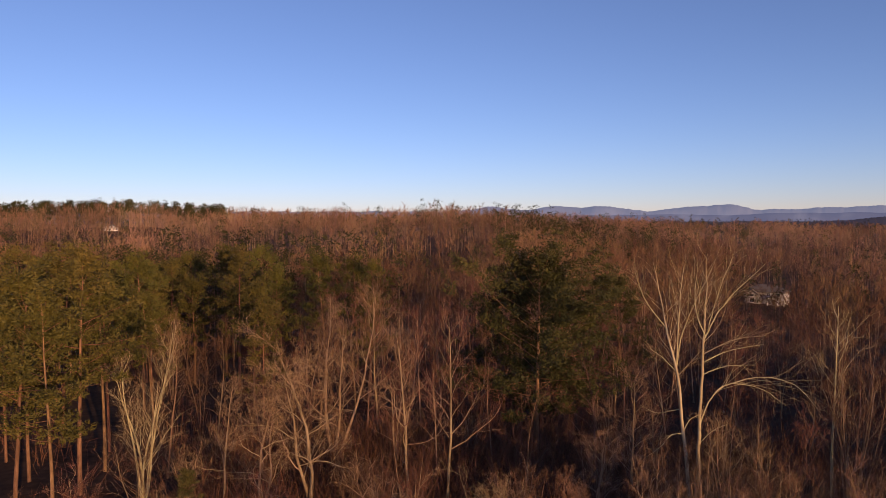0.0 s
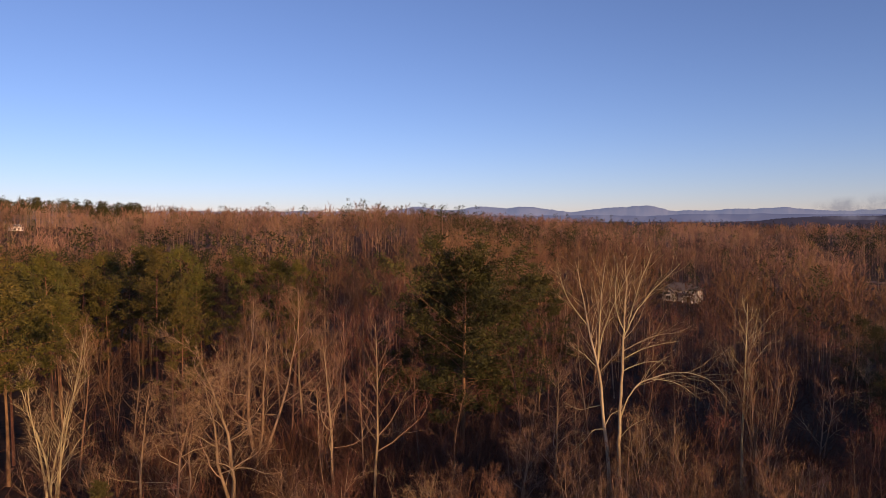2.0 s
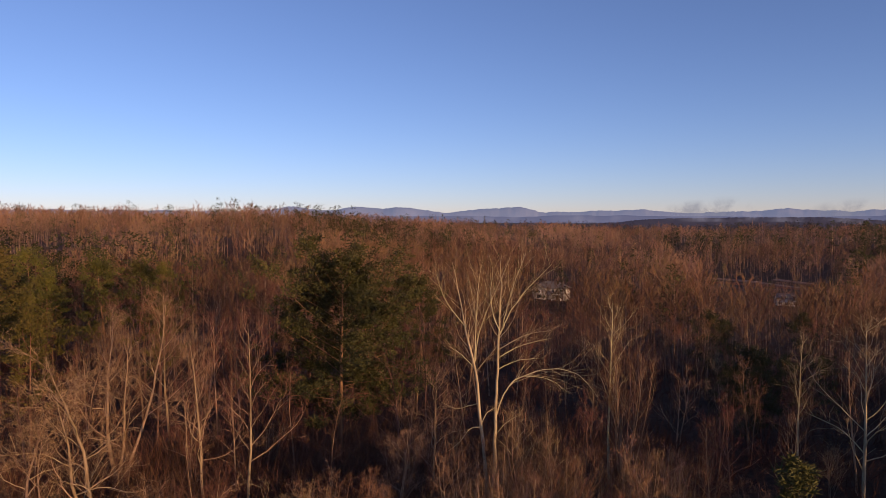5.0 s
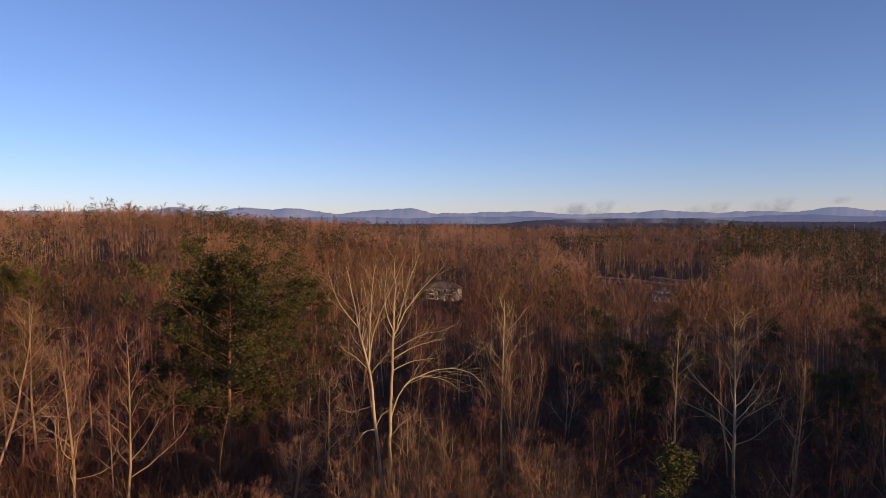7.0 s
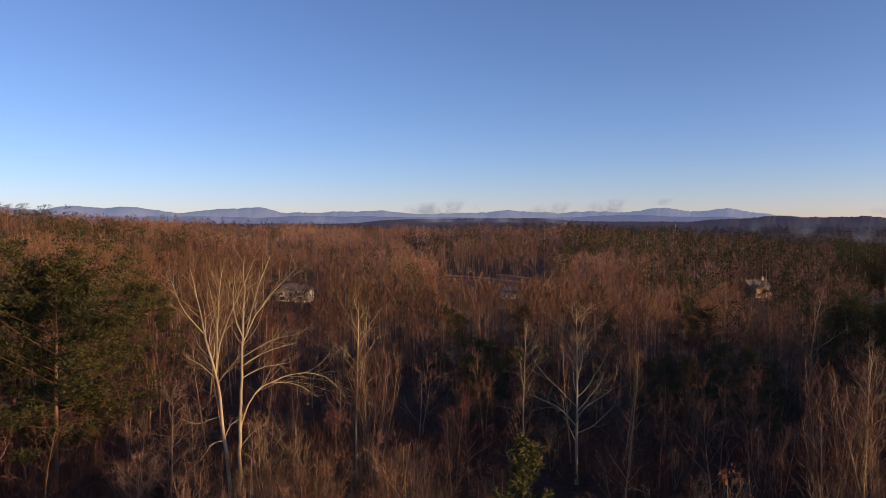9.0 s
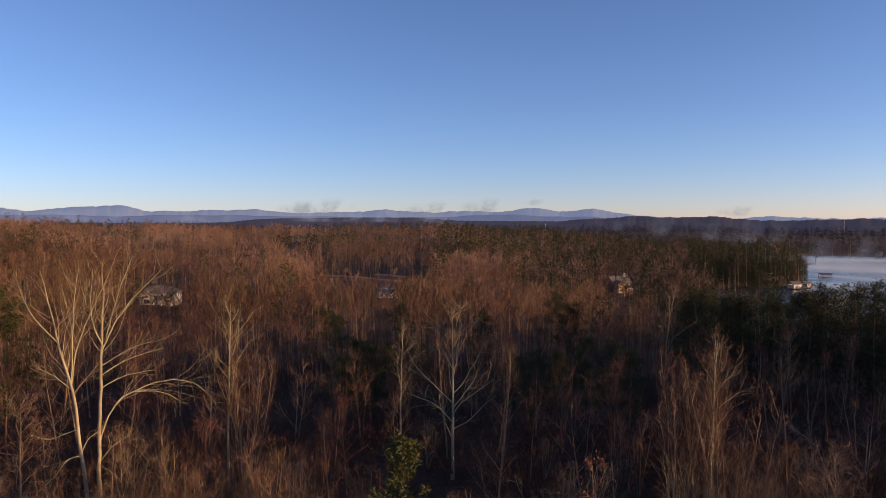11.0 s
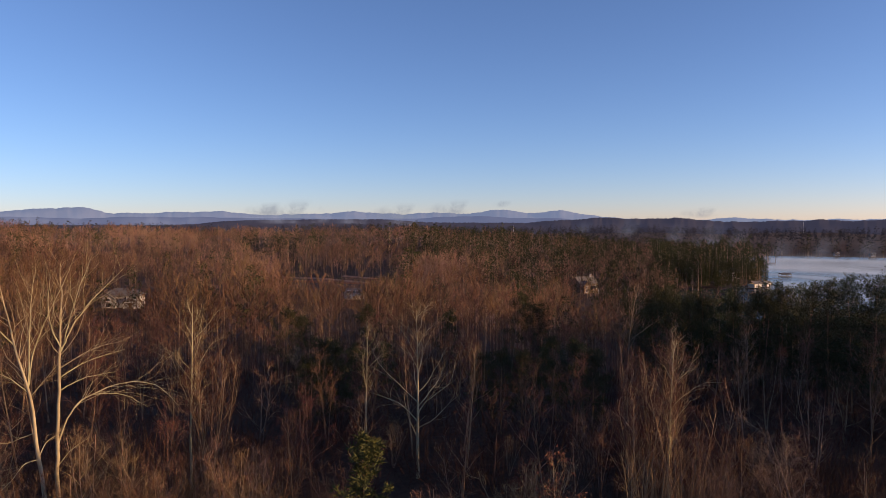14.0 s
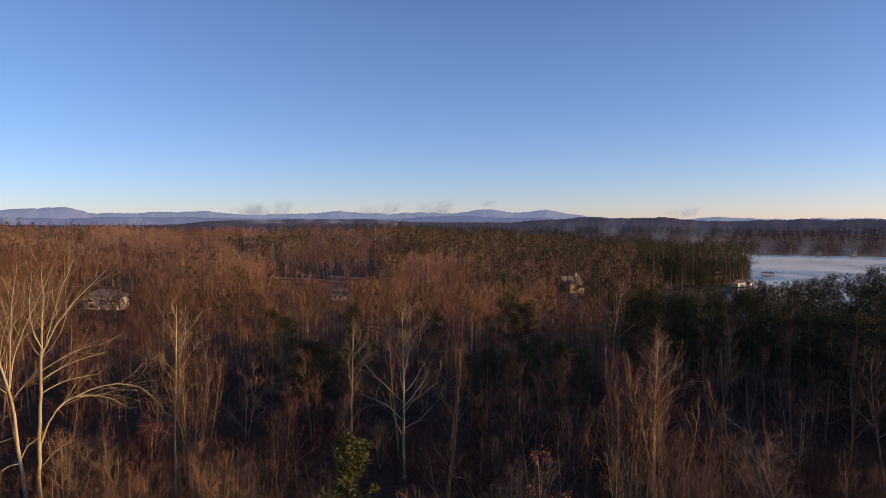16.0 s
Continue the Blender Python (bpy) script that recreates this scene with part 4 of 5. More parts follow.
def range_of(name, r, depth, crest, mat, label, az0, az1, step, jag=0.0):
    """A mountain chain with a front slope, crest and back slope."""
    azs = np.arange(az0, az1, step)
    rows = []
    for k, (dr, hf) in enumerate(((-depth, 0.0), (-depth * 0.55, 0.42), (-depth * 0.2, 0.85), (0, 1.0), (depth * 0.4, 0.6), (depth * 0.6, 0.0))):
        h = np.array([crest(q) for q in azs])
        wob = np.array([noise.noise(Vector((q * 0.5, k * 1.7, 3.1))) for q in azs])
        rr = r + dr * (1 + 0.25 * wob)
        z = -8 + (h + 8) * hf * (1 + 0.1 * wob * (k not in (3,)))
        if k == 3:
            z = z + r * jag * np.array([noise.noise(Vector((q * 9, 3.3, r))) + 0.8 * noise.noise(Vector((q * 31, 7.3, r))) for q in azs])
        rows.append(np.stack([-np.sin(np.radians(azs)) * rr, np.cos(np.radians(azs)) * rr, z], 1))
    v = np.array(rows)
    n, m = v.shape[:2]
    i, j = np.meshgrid(np.arange(n - 1), np.arange(m - 1), indexing="ij")
    q = np.stack([i * m + j, i * m + j + 1, (i + 1) * m + j + 1, (i + 1) * m + j], -1).reshape(-1, 4)
    me = mesh_from(name, v.reshape(-1, 3), np.concatenate([q[:, :3], q[:, [0, 2, 3]]]), mat)
    return tagged(new(name, me), label, "mountains", kind="structure")


def fbm(q, seed):
    return sum(noise.noise(Vector((q * f_, seed, 0.5))) / f_ ** 0.85 for f_ in (0.14, 0.3, 0.7, 1.6)) * 0.055


PEAKS = [(-4.2, 0.42, 2.0), (-9.2, 0.40, 2.2), (-13.0, 0.36, 2.0), (-19.6, 0.25, 1.8), (-22.3, 0.36, 1.5), (-31, 0.2, 3.0), (-42.6, 0.18, 1.5), (-49, 0.1, 2.0), (-54.2, 0.3, 2.3), (-59, 0.33, 1.1), (-72.5, 0.2, 1.5)]


def mountain_crest(q):
    el = 0.95 - 0.52 * smooth(-q, 59.5, 67) + sum(h_ * bell(q - a_, w_) for a_, h_, w_ in PEAKS) + 0.2 * fbm(q * 2.3, 1.0) + 0.3 * fbm(q * 6, 2.0)
    return EYE_Z + math.tan(radians(float(el))) * 4400


def hill_crest(q):
    el = 0.08 + 0.42 * smooth(-q, 27, 36) - 0.25 * smooth(-q, 44, 50) + 0.3 * smooth(-q, 56, 60) - 0.15 * smooth(-q, 66, 70) + (0.2 + 0.5 * smooth(-q, 55, 62)) * fbm(q * 2, 4.0)
    return EYE_Z + math.tan(radians(float(el))) * 2700


range_of("mountain_range", 4400, 500, mountain_crest, M_MOUNT, "long mountain chain with painted blue-violet morning haze", -110, 50, 0.1, 0.0004)
def front_crest(q):
    el = 0.55 + 0.2 * bell(q + 52, 5) + 0.15 * bell(q + 30, 8) - 0.4 * smooth(-q, 58, 64) + 0.1 * bell(q + 14, 6) + 0.22 * fbm(q * 2.7, 6.0)
    return EYE_Z + math.tan(radians(float(el))) * 3800


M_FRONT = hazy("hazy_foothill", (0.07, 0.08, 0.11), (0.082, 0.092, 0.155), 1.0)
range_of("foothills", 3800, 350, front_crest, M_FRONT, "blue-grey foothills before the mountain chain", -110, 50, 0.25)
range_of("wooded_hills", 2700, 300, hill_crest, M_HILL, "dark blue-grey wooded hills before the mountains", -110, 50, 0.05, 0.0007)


# ---- building tools ----
def box(bm, x0, x1, y0, y1, z0, z1, bevel=0.0):
    v = [bm.verts.new(p) for p in ((x0, y0, z0), (x1, y0, z0), (x1, y1, z0), (x0, y1, z0), (x0, y0, z1), (x1, y0, z1), (x1, y1, z1), (x0, y1, z1))]
    fs = [bm.faces.new([v[i] for i in q]) for q in ((3, 2, 1, 0), (4, 5, 6, 7), (0, 1, 5, 4), (1, 2, 6, 5), (2, 3, 7, 6), (3, 0, 4, 7))]
    if bevel:
        bmesh.ops.bevel(bm, geom=list({e for f in fs for e in f.edges}), offset=bevel, segments=1, affect="EDGES")


def part(name, bm, mat, parent, label=""):
    me = bpy.data.meshes.new(name)
    bm.to_mesh(me)
    bm.free()
    me.materials.append(mat)
    ob = new(name, me)
    ob.parent = parent
    if label:
        tagged(ob, label)
    return ob


def box_part(name, dims, mat, parent, bevel=0.0, label=""):
    bm = bmesh.new()
    box(bm, *dims, bevel)
    return part(name, bm, mat, parent, label)


def gable_roof(x0, x1, y0, y1, z, h, over=0.4, thick=0.18, along="x"):
    """Two sloping slabs meeting in a ridge."""
    bm = bmesh.new()
    swap = along == "y"
    if swap:
        x0, x1, y0, y1 = y0, y1, x0, x1
    ym, k = (y0 + y1) / 2, h / ((y1 - y0) / 2)
    sec = [(y0 - over, z - k * over), (ym, z + h), (y1 + over, z - k * over), (y1 + over, z - k * over + thick), (ym, z + h + thick * 1.2), (y0 - over, z - k * over + thick)]
    rows = []
    for x in (x0 - over, x1 + over):
        rows.append([bm.verts.new((y, x, zz) if swap else (x, y, zz)) for y, zz in sec])
    a_, b_ = rows
    n = len(sec)
    for i in range(n):
        bm.faces.new((a_[i], a_[(i + 1) % n], b_[(i + 1) % n], b_[i]))
    for r_ in (a_, b_):
        bm.faces.new((r_[0], r_[1], r_[4], r_[5]))
        bm.faces.new((r_[1], r_[2], r_[3], r_[4]))
    bmesh.ops.recalc_face_normals(bm, faces=bm.faces)
    return bm


def gable_wall(x0, x1, y0, y1, z0, z, h, along="x"):
    """A box with pointed ends under a gable roof."""
    bm = bmesh.new()
    swap = along == "y"
    if swap:
        x0, x1, y0, y1 = y0, y1, x0, x1
    sec = [(y0, z0), (y1, z0), (y1, z), ((y0 + y1) / 2, z + h - 0.04), (y0, z)]
    rows = [[bm.verts.new((y, x, zz) if swap else (x, y, zz)) for y, zz in sec] for x in (x0, x1)]
    for i in range(5):
        bm.faces.new((rows[0][i], rows[0][(i + 1) % 5], rows[1][(i + 1) % 5], rows[1][i]))
    for r_ in rows:
        bm.faces.new(r_)
    bmesh.ops.recalc_face_normals(bm, faces=bm.faces)
    return bm


def hip_roof(x0, x1, y0, y1, z, h, over=0.5):
    bm = bmesh.new()
    x0, x1, y0, y1 = x0 - over, x1 + over, y0 - over, y1 + over
    d = (y1 - y0) / 2
    p = [bm.verts.new(q) for q in ((x0, y0, z), (x1, y0, z), (x1, y1, z), (x0, y1, z), (x0 + d, (y0 + y1) / 2, z + h), (x1 - d, (y0 + y1) / 2, z + h), (x0, y0, z - 0.2), (x1, y0, z - 0.2), (x1, y1, z - 0.2), (x0, y1, z - 0.2))]
    for q in ((0, 1, 5, 4), (1, 2, 5), (2, 3, 4, 5), (3, 0, 4), (6, 7, 1, 0), (7, 8, 2, 1), (8, 9, 3, 2), (9, 6, 0, 3), (9, 8, 7, 6)):
        bm.faces.new([p[i] for i in q])
    bmesh.ops.recalc_face_normals(bm, faces=bm.faces)
    return bm


def window(house, x, y, z, w, h, face):
    """A framed pane on a wall that faces -y ('s') or +x ('e')."""
    f = 0.12
    if face == "s":
        win = box_part("window", (x - w / 2, x + w / 2, y - 0.05, y + 0.02, z, z + h), M_TRIM, house)
        box_part("pane", (x - w / 2 + f, x - 0.04, y - 0.07, y - 0.04, z + f, z + h - f), M_PANE, win)
        box_part("pane", (x + 0.04, x + w / 2 - f, y - 0.07, y - 0.04, z + f, z + h - f), M_PANE, win)
        box_part("sill", (x - w / 2 - 0.1, x + w / 2 + 0.1, y - 0.14, y - 0.051, z - 0.1, z - 0.002), M_TRIM, win)
    else:
        win = box_part("window", (x - 0.02, x + 0.05, y - w / 2, y + w / 2, z, z + h), M_TRIM, house)
        box_part("pane", (x + 0.04, x + 0.07, y - w / 2 + f, y - 0.04, z + f, z + h - f), M_PANE, win)
        box_part("pane", (x + 0.04, x + 0.07, y + 0.04, y + w / 2 - f, z + f, z + h - f), M_PANE, win)
        box_part("sill", (x + 0.051, x + 0.14, y - w / 2 - 0.1, y + w / 2 + 0.1, z - 0.1, z - 0.002), M_TRIM, win)
    return win


M_TRIM = material("white_trim", [(0.62, 0.60, 0.56), (0.78, 0.76, 0.72)], 2.0, 0.6, 3, 0.1)
M_SIDING = material("grey_siding", [(0.26, 0.25, 0.235), (0.37, 0.355, 0.33)], 1.5, 0.75, 4, 0.2, stretch=(0.3, 0.3, 6))
M_BROWN = material("brown_siding", [(0.14, 0.09, 0.055), (0.24, 0.16, 0.10)], 1.5, 0.75, 4, 0.2, stretch=(0.3, 0.3, 6))
M_CREAM = material("cream_wall", [(0.55, 0.46, 0.34), (0.70, 0.60, 0.46)], 1.5, 0.8, 4, 0.1)
M_SHINGLE = material("grey_shingles", [(0.10, 0.095, 0.09), (0.19, 0.17, 0.155)], 4.0, 0.9, 5, 0.4, stretch=(1, 1, 3))
M_STONE = material("chimney_stone", [(0.30, 0.26, 0.22), (0.48, 0.42, 0.36)], 3.0, 0.85, 5, 0.5)
M_DECK = material("weathered_boards", [(0.16, 0.12, 0.085), (0.28, 0.22, 0.16)], 3.0, 0.85, 5, 0.3, stretch=(6, 0.4, 1))
M_PANE = material("window_glass", [(0.02, 0.025, 0.03), (0.035, 0.04, 0.05)], 1.0, 0.06, 2, spec=0.6)
M_ROAD = material("road_gravel", [(0.26, 0.17, 0.12), (0.40, 0.28, 0.20)], 0.8, 0.95, 6, 0.3)
M_CLAY = material("red_clay", [(0.16, 0.065, 0.035), (0.25, 0.11, 0.06)], 0.3, 0.95, 6, 0.3)
M_METAL = material("painted_steel", [(0.55, 0.56, 0.58), (0.68, 0.69, 0.70)], 1.0, 0.5, 3, metal=0.3)


def house_root(name, az, r, turn, label, category="house", drop=0.4):
    """An Empty on the ground that faces the viewpoint with its -y side, then turned."""
    x, y = polar(az, r)
    root = new(name)
    root.matrix_basis = pose(x, y, float(ground_z(x, y)) - drop, 0, 0, az + turn)
    return tagged(root, label, category)


def lake_house(az, r, turn, label, w=12.0, d=8.0, h=5.4, roof=2.6, wall=M_SIDING, hip=False, wing=True, chimney=True, porch=True):
    """A two-storey house: walls, roof, windows, door, chimney and a columned porch."""
    o = house_root("house", az, r, turn, label)
    x0, x1, y0, y1 = -w / 2, w / 2, -d / 2, d / 2
    if hip:
        box_part("wall", (x0, x1, y0, y1, -1.5, h), wall, o)
        part("roof", hip_roof(x0, x1, y0, y1, h, roof), M_SHINGLE, o)
    else:
        part("wall", gable_wall(x0, x1, y0, y1, -1.5, h, roof), wall, o)
        part("roof", gable_roof(x0, x1, y0, y1, h, roof), M_SHINGLE, o)
    for k in range(4):
        wx = x0 + w * (k + 0.5) / 4
        if not (porch and 0.1 * w < wx < 0.4 * w):
            window(o, wx, y0, 0.9, 1.3, 1.5, "s")
        window(o, wx, y0, 3.4, 1.2, 1.4, "s")
    for k in (-0.22, 0.22):
        window(o, x1, k * d, 0.9, 1.3, 1.5, "e")
        window(o, x1, k * d, 3.4, 1.2, 1.4, "e")
    if wing:
        wg = gable_wall(x0 + w * 0.08, x0 + w * 0.42, y0 - 2.2, y0 - 0.01, -1.5, h * 0.8, roof * 0.7, "y")
        part("front_wing", wg, wall, o)
        part("wing_roof", gable_roof(x0 + w * 0.08, x0 + w * 0.42, y0 - 2.2, y0 + 2.0, h * 0.8, roof * 0.7, 0.35, 0.16, "y"), M_SHINGLE, o)
        window(o, x0 + w * 0.25, y0 - 2.2, 0.9, 1.9, 1.7, "s")
        window(o, x0 + w * 0.25, y0 - 2.2, 3.1, 1.5, 1.2, "s")
    if porch:
        px0, px1 = w * 0.12, w * 0.40
        box_part("porch_floor", (px0, px1, y0 - 2.4, y0 - 0.01, -1.2, 0.15), M_DECK, o)
        part("porch_roof", gable_roof(px0, px1, y0 - 2.4, y0 + 1.0, 2.9, 1.2, 0.25, 0.14, "y"), M_SHINGLE, o)
        box_part("porch_beam", (px0, px1, y0 - 2.4, y0 - 2.15, 2.62, 2.88), M_TRIM, o)
        for cx in (px0 + 0.2, px1 - 0.2):
            g = Geo()
            g.tube([(cx, y0 - 2.25, 0.15), (cx, y0 - 2.25, 0.4), (cx, y0 - 2.25, 2.4), (cx, y0 - 2.25, 2.62)], [0.24, 0.17, 0.15, 0.22], 10)
            geo_part("column", g, M_TRIM, o, "white porch column")
        dr = box_part("door", ((px0 + px1) / 2 - 0.5, (px0 + px1) / 2 + 0.5, y0 - 0.06, y0 + 0.02, 0.15, 2.25), M_BROWN, o)
        box_part("handle", ((px0 + px1) / 2 + 0.32, (px0 + px1) / 2 + 0.40, y0 - 0.11, y0 - 0.06, 1.1, 1.25), M_METAL, dr)
    if chimney:
        ch = box_part("chimney", (x1 - 2.4, x1 - 1.4, -0.6, 0.5, h * 0.5, h + roof + 1.3), M_STONE, o, 0.04, "stone chimney")
        box_part("cap", (x1 - 2.52, x1 - 1.28, -0.72, 0.62, h + roof + 1.31, h + roof + 1.5), M_TRIM, ch)
    return o


lake_house(-24.9, 300, -14, "grey-sided house with white-columned porch among bare trees", 14.5, 8.5, 5.0, 2.6, M_SIDING, True, chimney=False)
lake_house(-61.0, 392, 38, "brown timber house with pale gable trim and chimney", 12, 8.5, 5.6, 3.4, M_BROWN, False)
lake_house(-42.4, 322, 10, "low cream house half hidden by trees", 9, 7, 3.6, 1.6, M_CREAM, False, False, False, True)
lake_house(25.4, 585, 10, "small pale cottage below pine ridge", 9, 6, 3.0, 1.8, M_TRIM, False, False, False, False)
lake_house(-71.9, 530, 20, "white waterside house behind shore pines", 11, 8, 6.4, 2.4, M_TRIM, False, True, False, True)
lake_house(-68.6, 520, 5, "grey waterside house behind shore pines", 12, 8, 5.6, 2.6, M_SIDING, False, True, True, True)
for az, r in ((-79.0, 1002), (-81.2, 998), (-36.4, 1250)):
    lake_house(az, r, 30, "small pale house on far wooded shore", 6, 5, 2.5, 1.6, M_SIDING, False, False, False, False)


# ---- boathouse, docks ----
def boathouse(az, r, turn, w, d, h, label, walls):
    """A roofed dock on posts over the water, with a walkway."""
    x, y = polar(az, r)
    o = new("boathouse")
    o.matrix_basis = pose(x, y, LAKE_Z, 0, 0, az + turn)
    tagged(o, label, "boathouse")
    for px in (-w / 2, 0, w / 2):
        for py in (-d / 2, d / 2):
            g = Geo()
            g.tube([(px, py, -3.0), (px, py, 0.5), (px, py, h)], [0.16, 0.15, 0.13], 7)
            geo_part("post", g, M_DECK, o)
    box_part("deck", (-w / 2 - 0.5, w / 2 + 0.5, -d / 2 - 0.5, d / 2 + 0.5, 0.30, 0.42), M_DECK, o)
    part("roof", gable_roof(-w / 2, w / 2, -d / 2, d / 2, h, h * 0.42), M_SHINGLE, o)
    box_part("beam", (-w / 2, w / 2, -d / 2 - 0.1, -d / 2 + 0.1, h - 0.35, h - 0.02), M_TRIM, o)
    if walls:
        for a_, b_ in ((-w / 2 + 0.2, -w / 2 + 1.6), (-0.7, 0.7), (w / 2 - 1.6, w / 2 - 0.2)):
            box_part("front_wall", (a_, b_, -d / 2 + 0.2, -d / 2 + 0.35, 0.63, h - 0.4), M_TRIM, o)
        box_part("lintel", (-w / 2 + 0.2, w / 2 - 0.2, -d / 2 + 0.12, -d / 2 + 0.19, h - 1.3, h - 0.4), M_TRIM, o)
        box_part("back_wall", (-w / 2 + 0.2, w / 2 - 0.2, d / 2 - 0.35, d / 2 - 0.2, 0.63, h - 0.4), M_CREAM, o)
        box_part("side_wall", (w / 2 - 0.35, w / 2 - 0.2, -d / 2 + 0.2, d / 2 - 0.4, 0.63, h - 0.4), M_CREAM, o)
        box_part("side_wall", (-w / 2 + 0.2, -w / 2 + 0.35, -d / 2 + 0.2, d / 2 - 0.4, 0.63, h - 0.4), M_CREAM, o)
    return o


boathouse(-74.4, 486, 60, 5.0, 5, 2.8, "cream-walled boathouse on posts at the shore", True)
boathouse(-73.7, 474, 44, 6.5, 5.5, 3.2, "larger cream-walled boathouse with shingled roof", True)
boathouse(-75.7, 590, 25, 7.0, 5.5, 2.1, "open roofed boat dock standing in the lake", False)
dk = new("dock")
dk.matrix_basis = pose(*polar(-74.8, 560), LAKE_Z, 0, 0, -74.8)
tagged(dk, "long low wooden dock reaching into the lake", "dock")
for k in range(8):
    box_part("board", (-7 + k * 1.75, -5.27 + k * 1.75, -0.9, 0.9, 0.45, 0.6), M_DECK, dk)
for k in range(4):
    g = Geo()
    g.tube([(-6.5 + k * 4.2, 0, -3), (-6.5 + k * 4.2, 0, 0.45)], [0.15, 0.13], 6)
    geo_part("pile", g, M_DECK, dk)


def mast(az, r, h, label):
    """A tapering lattice mast."""
    x, y = polar(az, r)
    o = new("mast")
    o.matrix_basis = pose(x, y, float(ground_z(x, y)), 0, 0, az)
    tagged(o, label, "radio mast")
    for k in range(3):
        q = k * 2.094
        g = Geo()
        g.tube([(math.cos(q) * 1.3, math.sin(q) * 1.3, -1), (math.cos(q) * 0.4, math.sin(q) * 0.4, h)], [0.22, 0.16], 5)
        geo_part("leg", g, M_METAL, o)
    for k in range(10):
        t = (k + 0.5) / 10
        rr = 1.3 * (1 - t) + 0.4 * t
        g = Geo()
        pts = [(math.cos(q) * rr, math.sin(q) * rr, h * t) for q in (0, 2.094, 4.189, 0)]
        g.tube(pts, [0.14] * 4, 4)
        geo_part("brace", g, M_METAL, o)


mast(-76.9, 2200, 32, "slender grey lattice radio mast on far hill")
mast(-55.4, 2000, 24, "slender grey lattice radio mast on far hill")


# ---- road and clay clearing ----
def ribbon(name, ends, width, lift, mat, label, n=24):
    """A strip that follows the ground between plan points given as (azimuth, distance)."""
    pts = np.array([polar(*e) for e in ends])
    t = np.linspace(0, len(pts) - 1, n)
    px, py = np.interp(t, range(len(pts)), pts[:, 0]), np.interp(t, range(len(pts)), pts[:, 1])
    dx, dy = np.gradient(px), np.gradient(py)
    ln = np.hypot(dx, dy)
    nx, ny = -dy / ln, dx / ln
    rows = []
    for k in (-0.5, -0.45, 0.45, 0.5):
        x, y = px + nx * width * k, py + ny * width * k
        rows.append(np.stack([x, y, ground_z(x, y) + lift * (abs(k) < 0.48) - 0.3 * (abs(k) > 0.48)], 1))
    v = np.stack(rows, 1).reshape(-1, 3)
    g = Geo()
    f = []
    for i in range(n - 1):
        for j in range(3):
            a_ = i * 4 + j
            f += [(a_, a_ + 1, a_ + 5), (a_, a_ + 5, a_ + 4)]
    g.add(v, f)
    return tagged(geo_part(name, g, mat), label, "road", kind="structure")


ribbon("clearing", [(-37.4, 440), (-40, 428), (-45.8, 405)], 13, 0.35, M_CLAY, "bare red clay clearing in the woods")
ribbon("road", [(-37.2, 460), (-40, 446), (-43.5, 415), (-45.8, 398)], 3.4, 0.7, M_ROAD, "pale gravel road through bare woods")
ribbon("road_2", [(-41.5, 462), (-44.0, 448)], 3.0, 0.7, M_ROAD, "pale gravel road through bare woods")


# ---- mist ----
# Mist emits a set colour in place of scattered sun and sky light.
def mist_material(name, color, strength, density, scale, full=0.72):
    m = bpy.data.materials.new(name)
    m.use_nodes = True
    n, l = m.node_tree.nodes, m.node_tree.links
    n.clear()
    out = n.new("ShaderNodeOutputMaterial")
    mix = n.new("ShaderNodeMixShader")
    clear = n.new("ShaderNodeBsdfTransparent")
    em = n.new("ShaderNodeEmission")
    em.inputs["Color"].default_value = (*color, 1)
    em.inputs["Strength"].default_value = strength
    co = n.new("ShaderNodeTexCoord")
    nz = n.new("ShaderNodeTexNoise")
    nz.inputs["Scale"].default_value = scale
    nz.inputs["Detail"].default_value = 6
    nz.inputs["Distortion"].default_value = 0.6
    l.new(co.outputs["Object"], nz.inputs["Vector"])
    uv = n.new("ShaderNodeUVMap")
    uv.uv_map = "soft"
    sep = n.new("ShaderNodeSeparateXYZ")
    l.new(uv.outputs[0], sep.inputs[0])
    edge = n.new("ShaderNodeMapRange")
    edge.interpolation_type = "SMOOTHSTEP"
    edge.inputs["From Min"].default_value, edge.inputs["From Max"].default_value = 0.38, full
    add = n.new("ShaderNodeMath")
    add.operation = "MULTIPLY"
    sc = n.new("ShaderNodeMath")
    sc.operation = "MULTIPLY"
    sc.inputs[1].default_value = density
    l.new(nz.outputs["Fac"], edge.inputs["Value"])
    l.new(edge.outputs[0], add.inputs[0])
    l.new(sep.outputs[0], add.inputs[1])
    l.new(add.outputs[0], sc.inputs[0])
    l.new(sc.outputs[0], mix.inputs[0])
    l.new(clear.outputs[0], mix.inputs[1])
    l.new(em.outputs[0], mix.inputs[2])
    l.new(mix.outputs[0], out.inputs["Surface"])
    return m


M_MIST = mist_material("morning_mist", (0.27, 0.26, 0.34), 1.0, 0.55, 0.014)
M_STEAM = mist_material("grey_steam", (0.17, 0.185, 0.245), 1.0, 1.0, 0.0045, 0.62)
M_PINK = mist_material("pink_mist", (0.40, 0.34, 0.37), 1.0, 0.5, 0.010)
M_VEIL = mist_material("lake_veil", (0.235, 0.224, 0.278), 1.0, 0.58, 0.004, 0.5)


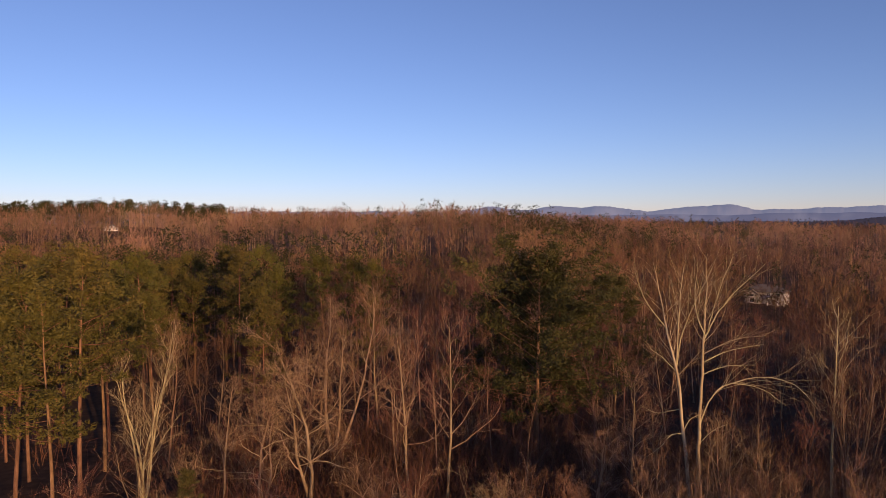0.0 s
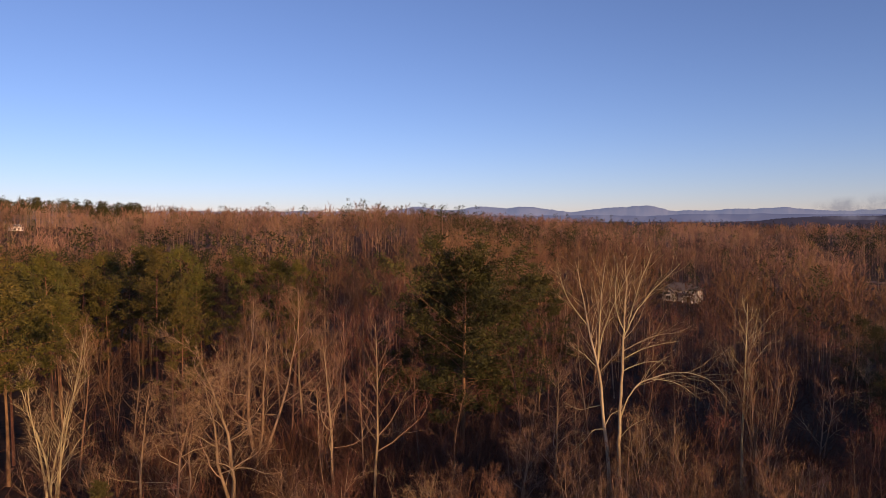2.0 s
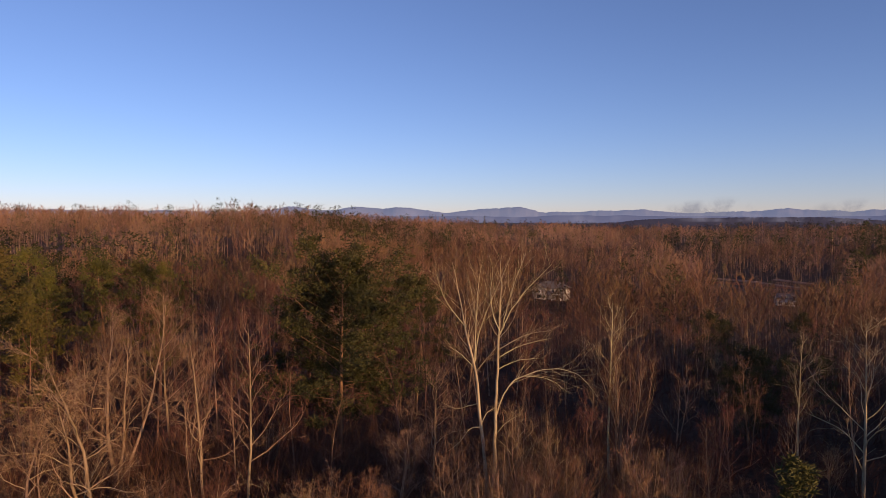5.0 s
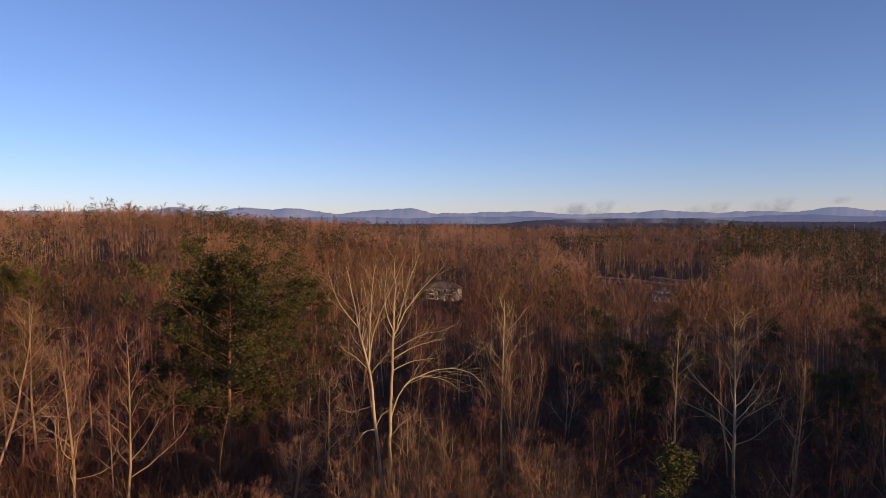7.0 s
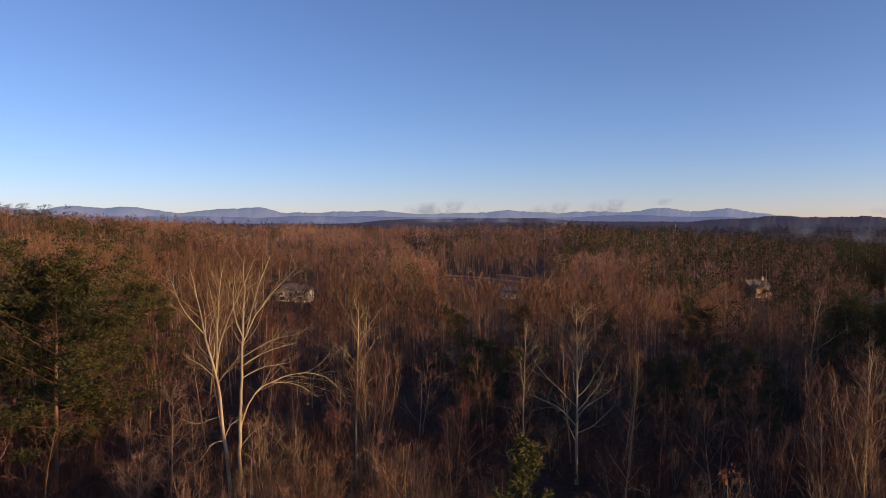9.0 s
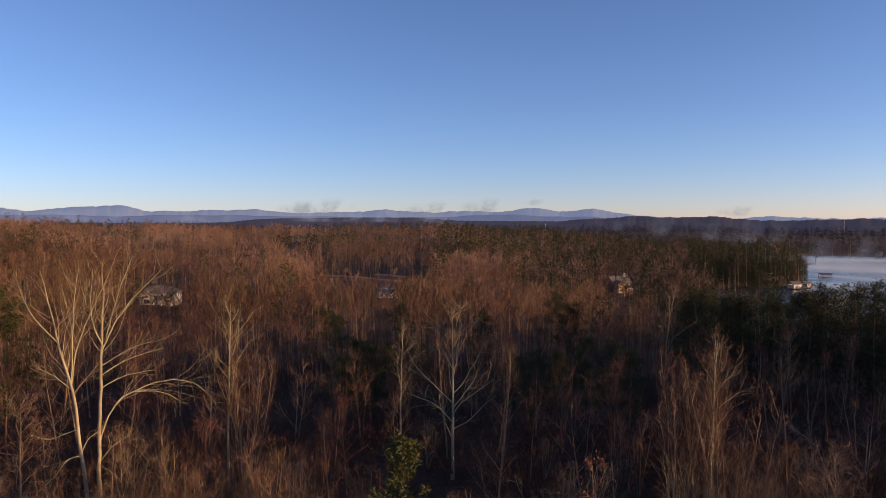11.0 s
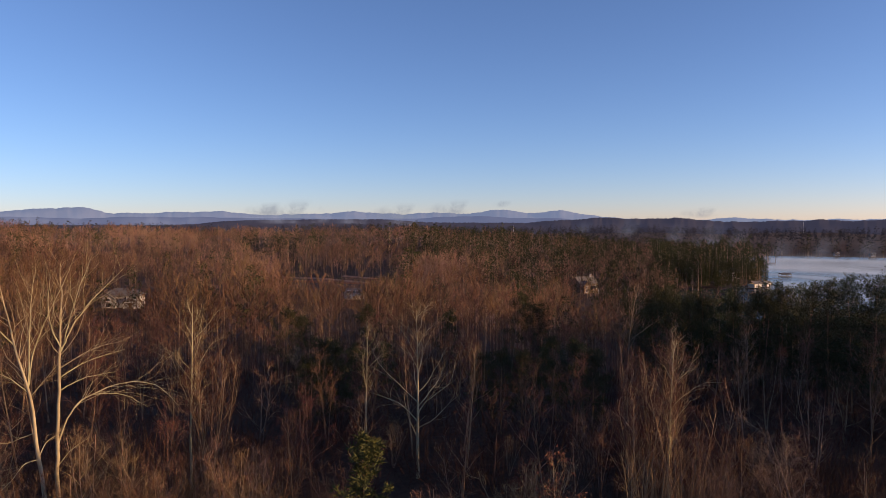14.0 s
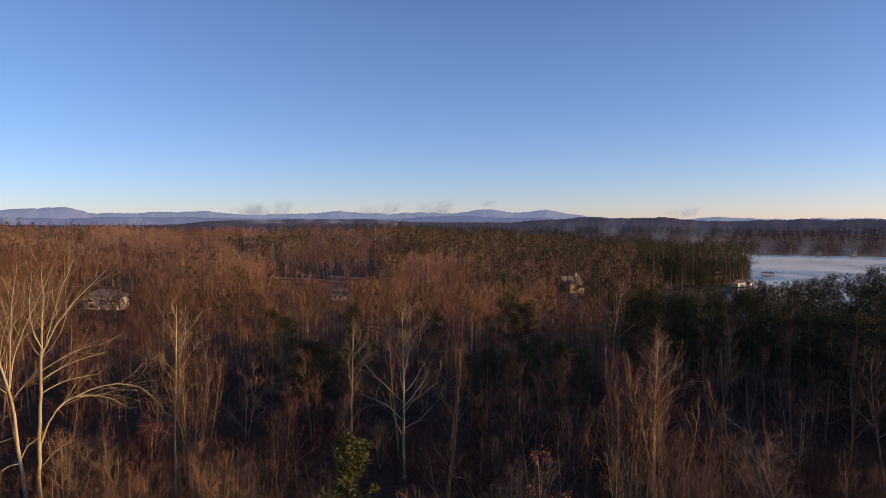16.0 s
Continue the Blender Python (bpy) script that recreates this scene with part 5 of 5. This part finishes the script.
def wisp(az, r, z0, w, h, mat, label, slant=0.0):
    """A bowed veil of mist, thinning out towards its rim."""
    n, m = 17, 9
    x, y = polar(az, r)
    v, soft = [], []
    for i in range(n):
        for j in range(m):
            u, t = i / (n - 1) * 2 - 1, j / (m - 1) * 2 - 1
            v.append((u * w / 2 + slant * t * h / 2, (u * u + t * t) * w * 0.06, t * h / 2))
            k = max(0.0, 1 - math.sqrt(u * u + t * t))
            soft.append(k * k * (3 - 2 * k))
    f = []
    for i in range(n - 1):
        for j in range(m - 1):
            a_ = i * m + j
            f += [(a_, a_ + m, a_ + m + 1), (a_, a_ + m + 1, a_ + 1)]
    f = np.array(f)
    me = mesh_from("mist", np.array(v), f, mat)
    layer = me.uv_layers.new(name="soft")
    layer.data.foreach_set("uv", np.repeat(np.array(soft)[f.ravel()], 2).astype(np.float32))
    ob = new("mist", me)
    ob.matrix_basis = pose(x, y, z0, 0, 0, az)
    ob.visible_shadow = False
    return tagged(ob, label, "mist", kind="stuff")


def el_z(r, el):
    return EYE_Z + r * math.tan(radians(el))


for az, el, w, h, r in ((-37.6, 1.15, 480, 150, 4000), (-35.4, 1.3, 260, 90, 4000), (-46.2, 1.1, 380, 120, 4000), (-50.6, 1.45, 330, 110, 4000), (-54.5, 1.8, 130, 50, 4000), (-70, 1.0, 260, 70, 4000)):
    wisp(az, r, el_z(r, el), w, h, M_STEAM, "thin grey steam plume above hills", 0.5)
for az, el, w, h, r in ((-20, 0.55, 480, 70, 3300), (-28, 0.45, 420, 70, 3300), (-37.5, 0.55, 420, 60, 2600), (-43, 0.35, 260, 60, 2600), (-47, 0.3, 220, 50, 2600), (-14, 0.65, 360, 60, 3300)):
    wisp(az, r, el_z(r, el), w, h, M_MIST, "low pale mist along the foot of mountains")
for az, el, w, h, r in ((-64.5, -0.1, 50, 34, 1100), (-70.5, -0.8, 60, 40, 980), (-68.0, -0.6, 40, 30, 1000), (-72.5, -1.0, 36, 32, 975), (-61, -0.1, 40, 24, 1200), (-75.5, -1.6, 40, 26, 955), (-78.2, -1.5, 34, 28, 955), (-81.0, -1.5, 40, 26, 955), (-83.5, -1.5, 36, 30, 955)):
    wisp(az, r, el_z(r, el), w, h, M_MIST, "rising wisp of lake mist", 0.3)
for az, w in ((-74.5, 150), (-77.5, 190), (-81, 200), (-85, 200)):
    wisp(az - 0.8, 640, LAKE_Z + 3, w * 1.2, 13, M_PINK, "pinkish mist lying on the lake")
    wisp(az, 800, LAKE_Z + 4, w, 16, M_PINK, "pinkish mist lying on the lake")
# a thin level veil just above the water, whose emission lightens the lake
n_r, n_a = 24, 40
veil, soft, quads = [], [], []
for i in range(n_r):
    for j in range(n_a):
        u, t = i / (n_r - 1), j / (n_a - 1)
        q_, r_ = -74.0 - 27.0 * t, 300 + 640 * u
        veil.append((*polar(q_, r_), LAKE_Z + 0.9 + 0.5 * math.sin(u * 9 + t * 7)))
        soft.append(float(smooth(u, 0, 0.3)) * float(smooth(t, 0, 0.05)) * float(smooth(1 - u, 0, 0.1)))
        if i and j:
            k = i * n_a + j
            quads += [(k - n_a - 1, k - n_a, k), (k - n_a - 1, k, k - 1)]
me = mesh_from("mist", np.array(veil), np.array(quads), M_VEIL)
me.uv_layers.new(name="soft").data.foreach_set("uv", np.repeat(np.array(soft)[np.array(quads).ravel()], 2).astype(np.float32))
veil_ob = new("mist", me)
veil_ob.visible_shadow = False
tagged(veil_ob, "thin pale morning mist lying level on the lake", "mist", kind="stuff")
